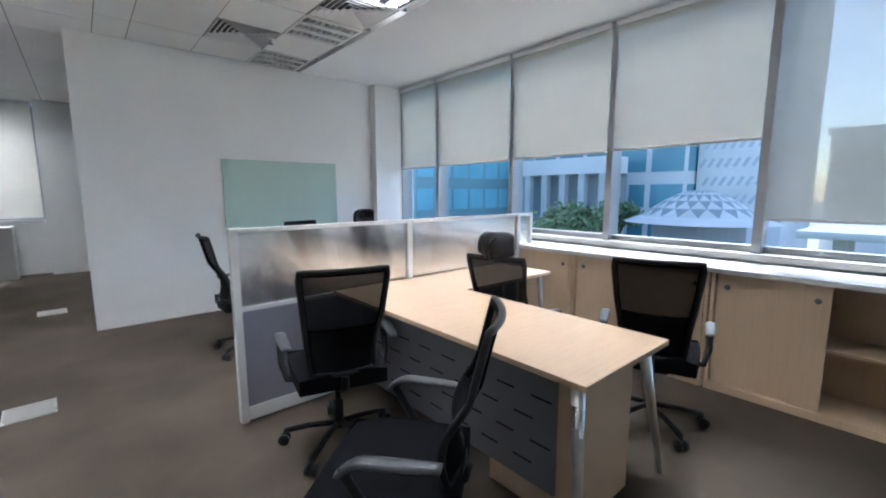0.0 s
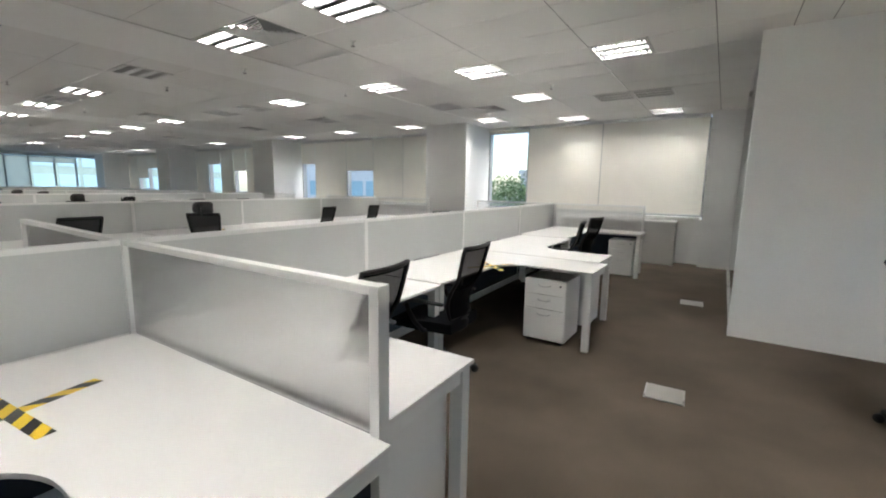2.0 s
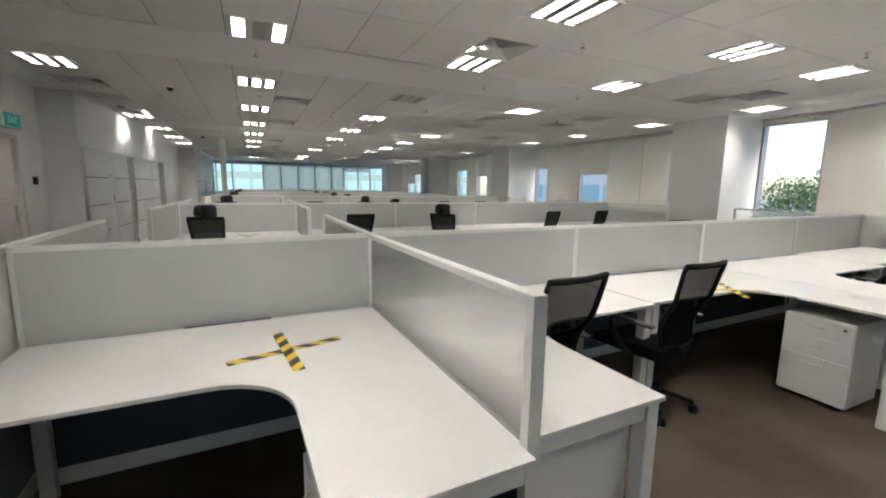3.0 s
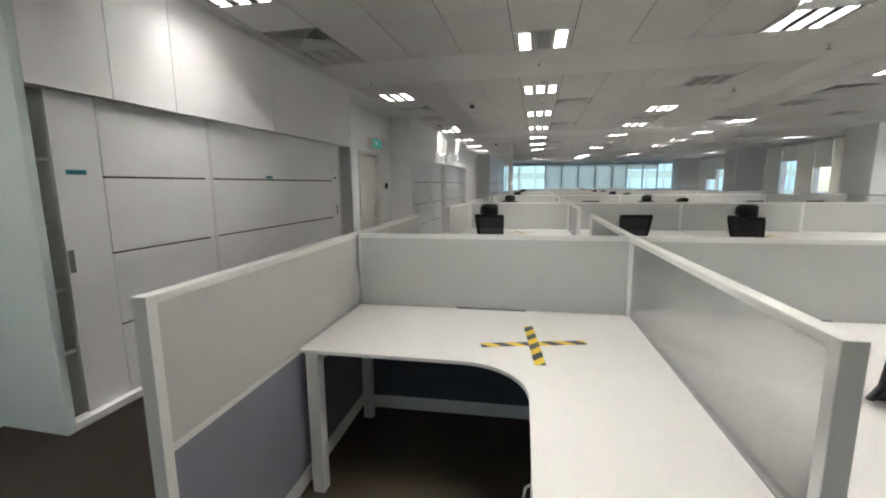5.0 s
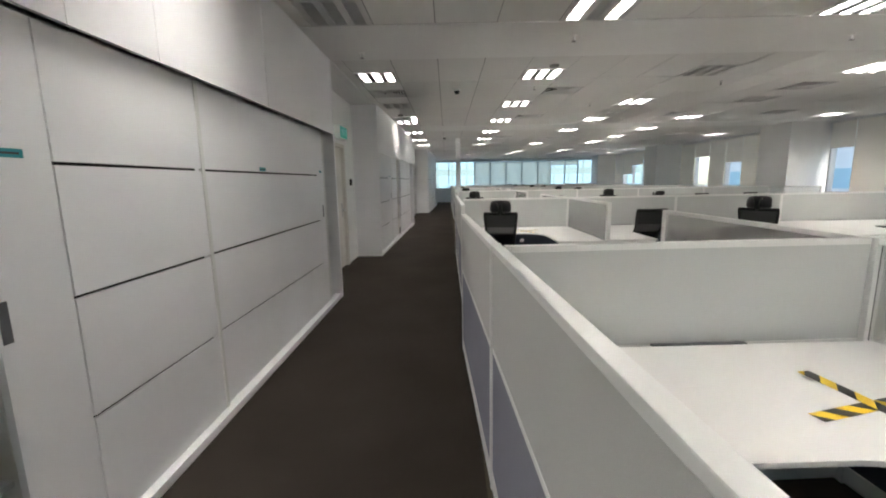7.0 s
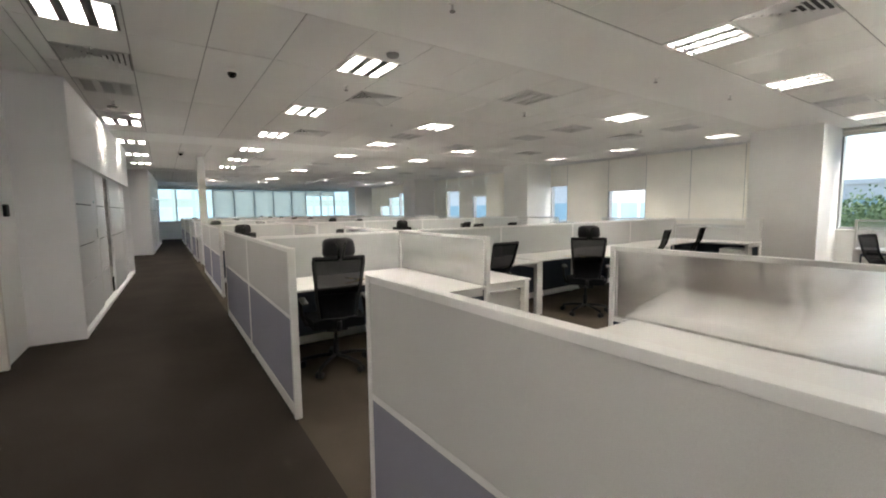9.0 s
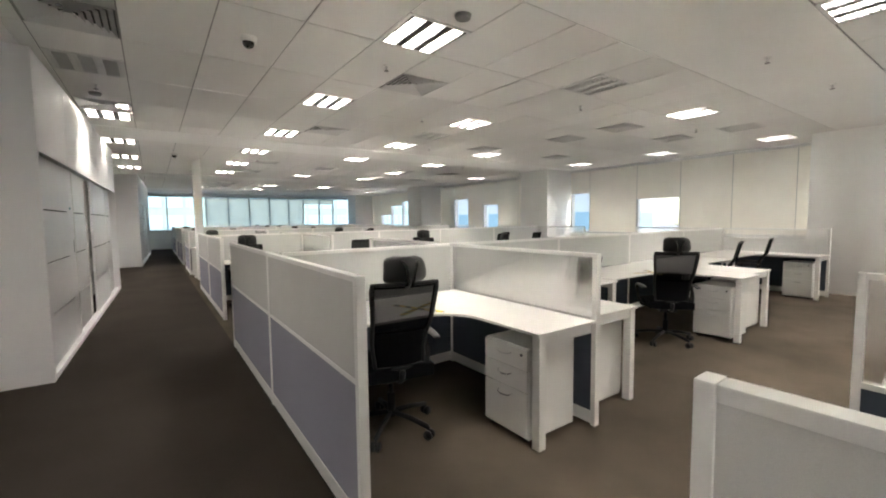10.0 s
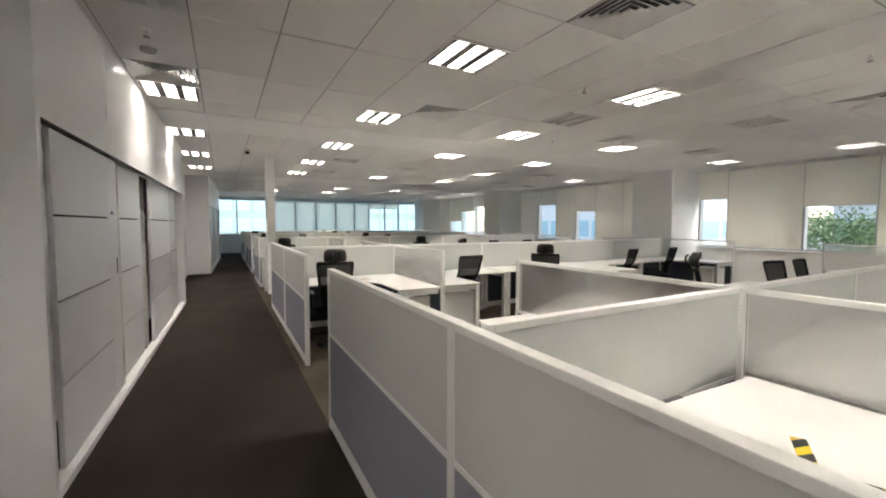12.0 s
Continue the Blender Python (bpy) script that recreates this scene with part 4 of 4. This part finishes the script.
bx("body", (-0.05, 0.05, 0, 0.03, -0.06, 0.06), M["black"], k2, 0.008)
k2.matrix_basis = pose(-16.5, -1.899, 1.3)

# ---------------------------------------------------------------- glass board
t = thing("glass_board", "pale green glass writing board on a white wall", "whiteboard")
bx("glass_sheet", (1.64, 3.08, 5.655, 5.663, 0.92, 1.80), M["board"], t, 0.002)
for x in (1.72, 3.0):
    for z in (1.0, 1.72):
        bm = bmesh.new()
        rod(bm, (x, 5.65, z), (x, 5.679, z), 0.012)
        part("standoff", bm, M["chrome"], t, "", True)

# ---------------------------------------------------------------- maple desks by the east windows


def maple_desk(sy):
    t = thing("maple_desk", "pale maple T-shaped desk with tapered steel legs", "desk", "maple desks")
    pts = [(1.62, 1.92), (2.33, 1.92), (2.33, 0.6), (3.32, 0.6), (3.32, 0.03), (1.62, 0.03)]
    part("worktop", slab([(x, -sy * v) for x, v in pts], 0.715, 0.74, 0.003), M["beech"], t, "pale maple worktop")

    def b(name, x0, x1, v0, v1, z0, z1, m, bev=0.003):
        return bx(name, (x0, x1, *sorted((-sy * v0, -sy * v1)), z0, z1), M[m], t, bev)

    b("return_pedestal", 1.76, 2.2, 1.35, 1.82, 0.02, 0.70, "beech")
    p = b("modesty_panel", 1.70, 1.715, 0.25, 1.75, 0.18, 0.69, "grey_metal", 0.002)
    for i in range(7):
        for k in range(4):
            v = 0.4 + i * 0.19 + (0.09 if k % 2 else 0)
            bx("slot", (1.6985, 1.6995, *sorted((-sy * v, -sy * (v + 0.1))), 0.27 + k * 0.1, 0.278 + k * 0.1), M["groove"], p)
    for x, v, dx in ((1.70, 1.84, -0.02), (2.25, 1.84, 0.2), (3.25, 0.1, 0.05), (3.25, 0.53, 0.05)):
        bm = bmesh.new()
        rod(bm, (x + dx, -sy * (v + 0.04), 0.0), (x, -sy * v, 0.714), 0.014, 0.028)
        part("leg", bm, M["chrome"], t, "tapered steel leg", True)
    return t


PART_Y = 2.86
maple_desk(1).matrix_basis = pose(0, PART_Y, 0)
maple_desk(-1).matrix_basis = pose(0, PART_Y, 0)
screen(2.64, "frost", "fabric", 1.20, (1.29,), "white-framed desk screen with fluted sheet above grey-blue fabric").matrix_basis = pose(0.985, PART_Y, 0)

top_screen = thing("ledge_screen", "short translucent screen piece standing on the window ledge", "partition")
bx("post", (3.785, 3.825, PART_Y - 0.02, PART_Y + 0.02, 0.886, 1.20), M["white_metal"], top_screen, 0.003)
bx("top_rail", (3.627, 3.784, PART_Y - 0.02, PART_Y + 0.02, 1.17, 1.199), M["white_metal"], top_screen, 0.003)
bx("sheet", (3.627, 3.784, PART_Y - 0.004, PART_Y + 0.004, 0.887, 1.1695), M["frost"], top_screen)
put_chair(1.36, 2.30, -17)
put_chair(1.17, 1.42, 40, False, 0.05)
put_chair(2.69, 2.11, -78, True, 0.06)
put_chair(2.90, 1.23, -70)
put_chair(1.43, 4.13, -92)
put_chair(2.85, 4.25, 175, True)
put_chair(2.45, 4.95, 190)

# ---------------------------------------------------------------- low cupboards under the east windows
top = thing("window_worktop", "long pale stone-look ledge over the low cupboards", "worktop")
bx("slab", (3.64, EAST - 0.062, -2.2, 5.40, 0.85, 0.885), M["ledge"], top, 0.006)


def low_cupboard(y0, state):
    t = thing("low_cupboard", "pale maple low cupboard, one side open" if state else "pale maple low cupboard with closed sliding doors", "cupboard", "low cupboards")
    w = 1.085
    bx("base", (3.66, 4.07, 0, w, 0.0, 0.05), M["beech"], t)
    bx("side", (3.67, 4.07, 0.0, 0.02, 0.051, 0.849), M["beech"], t)
    bx("side", (3.67, 4.07, w - 0.02, w, 0.051, 0.849), M["beech"], t)
    # back panel in darkened maple: the shade inside is put into its colour
    bx("back", (4.05, 4.07, 0.021, w - 0.021, 0.051, 0.849), M["beech_shaded"], t)
    bx("shelf", (3.72, 4.049, 0.021, w - 0.021, 0.43, 0.45), M["beech"], t)
    doors = ((0.46, 0.62, 0), (0.58, w - 0.03, 1)) if state else ((0.03, 0.58, 0), (0.55, w - 0.03, 1))
    for a, b, tr in doors:
        d = bx("sliding_door", (3.675 + 0.02 * tr, 3.692 + 0.02 * tr, a, b, 0.055, 0.845), M["beech"], t, 0.002)
        bm = bmesh.new()
        y = b - 0.06 if tr else a + 0.06
        rod(bm, (3.672 + 0.02 * tr, y, 0.75), (3.676 + 0.02 * tr, y, 0.75), 0.018, None, 16)
        part("finger_pull", bm, M["grey_metal"], d, "", True)
    t.matrix_basis = pose(0, y0, 0)


for y0, st in ((-2.1, 0), (-1.01, 0), (0.08, 1), (1.18, 0), (2.28, 0), (3.38, 0)):
    low_cupboard(y0, st)

# low cupboards under the north windows
for x in (-1.62, -2.75):
    t = thing("low_cabinet", "grey-white two-door low cabinet under a window", "cabinet", "low cabinets")
    bx("body", (x, x + 1.1, 9.86, 10.23, 0.0, 0.83), M["end_panel"], t, 0.004)
    for a in (0.0, 0.55):
        bx("door", (x + a + 0.005, x + a + 0.545, 9.838, 9.859, 0.04, 0.8), M["end_panel"], t, 0.003)
    bx("top", (x - 0.004, x + 1.104, 9.83, 10.235, 0.8305, 0.86), M["white"], t, 0.004)

# ---------------------------------------------------------------- outdoors
bm = bmesh.new()
box(bm, -400, 400, -400, 400, -6.2, -6.0)
structure("ground", bm, mat("plaza_paving", (0.3, 0.3, 0.29), 0.9, grain=0.15, scale=2, stain=0.2, stain_scale=0.1), "pale paved ground far below the windows")

# facade colours are paled: outdoor haze and brightness are put into them
blue_glass = mat("blue_facade_glass", (0.24, 0.38, 0.4), 0.35, stain=0.15, stain_scale=0.2)
pale_wall = mat("pale_concrete_facade", (0.72, 0.7, 0.67), 0.8, grain=0.05, stain=0.1, stain_scale=0.3)
pale_blue = mat("pale_blue_glass", (0.36, 0.52, 0.58), 0.3, stain=0.1, stain_scale=0.2)
dark_band = mat("dark_facade_glass", (0.3, 0.33, 0.34), 0.35, stain=0.1, stain_scale=0.2)


def building(x0, x1, y0, y1, h, storey, body, glassy, label, bay=3.0):
    """A block with a band of single windows on every storey of the two sides that face the office."""
    t = thing("office_building", label, "building")
    bx("wall", (x0, x1, y0, y1, -6, h), body, t)
    bx("roof", (x0 - 0.3, x1 + 0.3, y0 - 0.3, y1 + 0.3, h + 0.001, h + 0.6), pale_wall, t)
    z = -4.5
    while z + storey < h:
        n = max(1, int((y1 - y0) / bay))
        for k in range(n):
            a = y0 + (k + 0.08) * (y1 - y0) / n
            b = y0 + (k + 0.92) * (y1 - y0) / n
            for x in (x0,) if x0 > 0 else (x1,):
                bx("window", (x - 0.06, x + 0.06, a, b, z + 0.2 * storey, z + 0.85 * storey), glassy, t)
        m = max(1, int((x1 - x0) / bay))
        for k in range(m):
            a = x0 + (k + 0.08) * (x1 - x0) / m
            b = x0 + (k + 0.92) * (x1 - x0) / m
            bx("window", (a, b, y0 - 0.06, y0 + 0.06, z + 0.2 * storey, z + 0.85 * storey), glassy, t)
        z += storey


building(26, 46, 34, 62, 26, 3.4, blue_glass, mat("teal_facade_glass", (0.25, 0.54, 0.62), 0.3, stain=0.2, stain_scale=0.15), "blue curtain-wall office block across the plaza", 2.4)
building(44, 62, 15.2, 33, 30, 3.6, pale_wall, mat("teal_tower_glass", (0.13, 0.3, 0.36), 0.25, stain=0.2, stain_scale=0.2), "pale office tower with dark window bands", 3.0)
building(62, 80, -16, 7.4, 7.5, 3.6, pale_wall, dark_band, "low grey building beyond the plaza canopies", 4.0)
building(60, 90, -60, -20, 9, 3.6, pale_wall, dark_band, "low grey building in the distance", 4.0)
building(-30, 0, 70, 90, 4, 3.6, pale_wall, pale_blue, "pale low building with blue windows beyond the north windows", 4.0)
building(-70, -36, 46, 60, 5, 3.6, pale_wall, pale_blue, "pale building with blue windows beyond the north windows", 4.0)
building(-110, -90, -30, 50, 9, 3.8, mat("grey_green_facade", (0.3, 0.38, 0.34), 0.8, grain=0.05, stain=0.15, stain_scale=0.3), pale_blue, "grey-green building beyond the west windows", 3.0)

# faceted glass dome roof on the plaza
t = thing("dome_pavilion", "white faceted pavilion roof with dark triangle panes", "pavilion")
bm = bmesh.new()
bm2 = bmesh.new()
cx, cy, R, rings, seg = 30.0, 9.6, 3.3, 5, 20
pts = [[Vector((cx + R * (1 - k / rings) * math.cos(2 * math.pi * (s + 0.5 * (k % 2)) / seg), cy + R * (1 - k / rings) * math.sin(2 * math.pi * (s + 0.5 * (k % 2)) / seg), -0.1 + 1.7 * math.sin(k / rings * 1.5))) for s in range(seg)] for k in range(rings)]
for k in range(rings - 1):
    for s in range(seg):
        n = (s + 1) % seg
        up = [pts[k][s], pts[k][n], pts[k + 1][s if k % 2 == 0 else n]]
        dn = [pts[k][n], pts[k + 1][n if k % 2 == 0 else (n + 1) % seg], pts[k + 1][s if k % 2 == 0 else n]]
        bm.faces.new([bm.verts.new(p) for p in up])
        bm2.faces.new([bm2.verts.new(p) for p in dn])
bm.faces.new([bm.verts.new(p) for p in pts[-1]])
plaza_white = mat("weathered_white_metal", (0.52, 0.52, 0.5), 0.6, grain=0.05, scale=4, stain=0.15, stain_scale=0.6)
part("white_panels", bm, plaza_white, t)
part("dark_panes", bm2, mat("dome_dark_panes", (0.2, 0.24, 0.24), 0.5, stain=0.1), t)
bm = bmesh.new()
rod(bm, (cx, cy, -0.5), (cx, cy, -0.1), 4.3, 3.3, 40)
part("canopy", bm, plaza_white, t)
bm = bmesh.new()
rod(bm, (cx, cy, -6.0), (cx, cy, -0.5), 2.6, 2.6, 40)
part("drum", bm, dark_band, t)
for x0, x1, y0, y1, z in ((18, 23, -3.5, 2.9, -0.1), (20, 28, -16, -7, -0.6)):
    t = thing("canopy_roof", "flat white plaza canopy roof", "canopy", "plaza canopies")
    bx("roof", (x0, x1, y0, y1, z, z + 0.25), plaza_white, t, 0.1)
    for x in (x0 + 1, x1 - 1):
        for y in (y0 + 1, y1 - 1):
            bx("post", (x - 0.15, x + 0.15, y - 0.15, y + 0.15, -6.0, z), plaza_white, t)
# planted terrace with hedges under the windows
t = thing("planted_terrace", "grass terrace bed behind a pale kerb on the plaza", "planter")
bx("soil", (11, 19, -8, 24, -6.0, -2.6), mat("terrace_grass", (0.09, 0.14, 0.04), 0.9, grain=0.3, scale=6, stain=0.3, stain_scale=0.5), t)
bx("kerb", (19.001, 19.4, -8, 24, -6.0, -2.35), plaza_white, t)
# porch columns of the block across the plaza
porch = thing("porch", "grey porch with pale square columns across the plaza", "porch")
bx("beam", (38, 41, 19.5, 31, 3.2, 4.8), pale_wall, porch)
bx("back_wall", (41.001, 41.5, 19.5, 31, -6, 3.19), dark_band, porch)
bx("base", (38, 40.99, 19.5, 31, -6, -2.2), plaza_white, porch)
for y in (20.2, 22.4, 24.6, 26.8, 29.0):
    bx("column", (38.1, 38.8, y, y + 0.7, -2.199, 3.199), plaza_white, porch)
# angular stone block with slanted punched openings
slant = thing("slanted_building", "pale stone building with slanted punched openings", "building")
bx("wall", (46, 60, 8.1, 15.0, -6, 30), pale_wall, slant)
# flat plates for the openings, with their shade in the colour
slit = mat("shaded_stone_slit", (0.5, 0.53, 0.56), 0.8, stain=0.1)
for i in range(9):
    for k in range(9):
        o = bx("opening", (-0.02, 0.02, -0.13, 0.13, -0.45, 0.45), slit, slant)
        o.matrix_basis = pose(45.98, 8.6 + i * 0.7 + (0.35 if k % 2 else 0), -1 + k * 1.7, 28, 0, 0)

leaf_m = mat("tree_leaves", (0.12, 0.18, 0.075), 0.7, grain=0.3, scale=3, stain=0.3, stain_scale=1.0)
bark_m = mat("tree_bark", (0.09, 0.07, 0.05), 0.9, grain=0.2, scale=12)


def tree(x, y, h, spread, seed):
    rng = random.Random(seed)
    t = thing("tree", "broad green street tree on the plaza", "tree", "plaza trees")
    bm = bmesh.new()
    rod(bm, (0, 0, -6), (0.1, 0, -6 + h * 0.5), 0.22, 0.13)
    tips = []
    for k in range(7):
        a = k * 0.9
        tip = (spread * 0.6 * math.cos(a), spread * 0.6 * math.sin(a), -6 + h * rng.uniform(0.65, 0.9))
        rod(bm, (0.1, 0, -6 + h * 0.42), tip, 0.09, 0.03, 6)
        tips.append(tip)
    part("trunk", bm, bark_m, t)
    vs, fs = [], []
    for k in range(2600):
        c = Vector(rng.choice(tips)) + Vector((rng.gauss(0, 1), rng.gauss(0, 1), rng.gauss(0, 0.7))) * spread * 0.3
        u = Vector((rng.gauss(0, 1), rng.gauss(0, 1), rng.gauss(0, 1))).normalized() * 0.22
        w = u.orthogonal().normalized() * 0.12
        n = len(vs)
        vs += [c - u, c + w, c + u, c - w]
        fs.append((n, n + 1, n + 2, n + 3))
    me = bpy.data.meshes.new("crown")
    me.from_pydata(vs, [], fs)
    me.materials.append(leaf_m)
    c = new("crown", me)
    c.parent = t
    t.matrix_basis = pose(x, y, 0)


for k, (x, y, h, s) in enumerate(((21.8, 13.9, 7.0, 1.5), (20, 16.5, 5.6, 1.5), (36, 18, 6.5, 1.8), (20.5, 9.0, 4.9, 1.3), (20.5, 3.0, 4.8, 1.6), (20.5, 6.0, 4.6, 1.2), (-8.5, 56, 8.0, 4.0), (-20, 60, 8.0, 4.5), (-14, 58, 7.6, 4.0), (-26, 60, 8.6, 4.5))):
    tree(x, y, h, s, k)
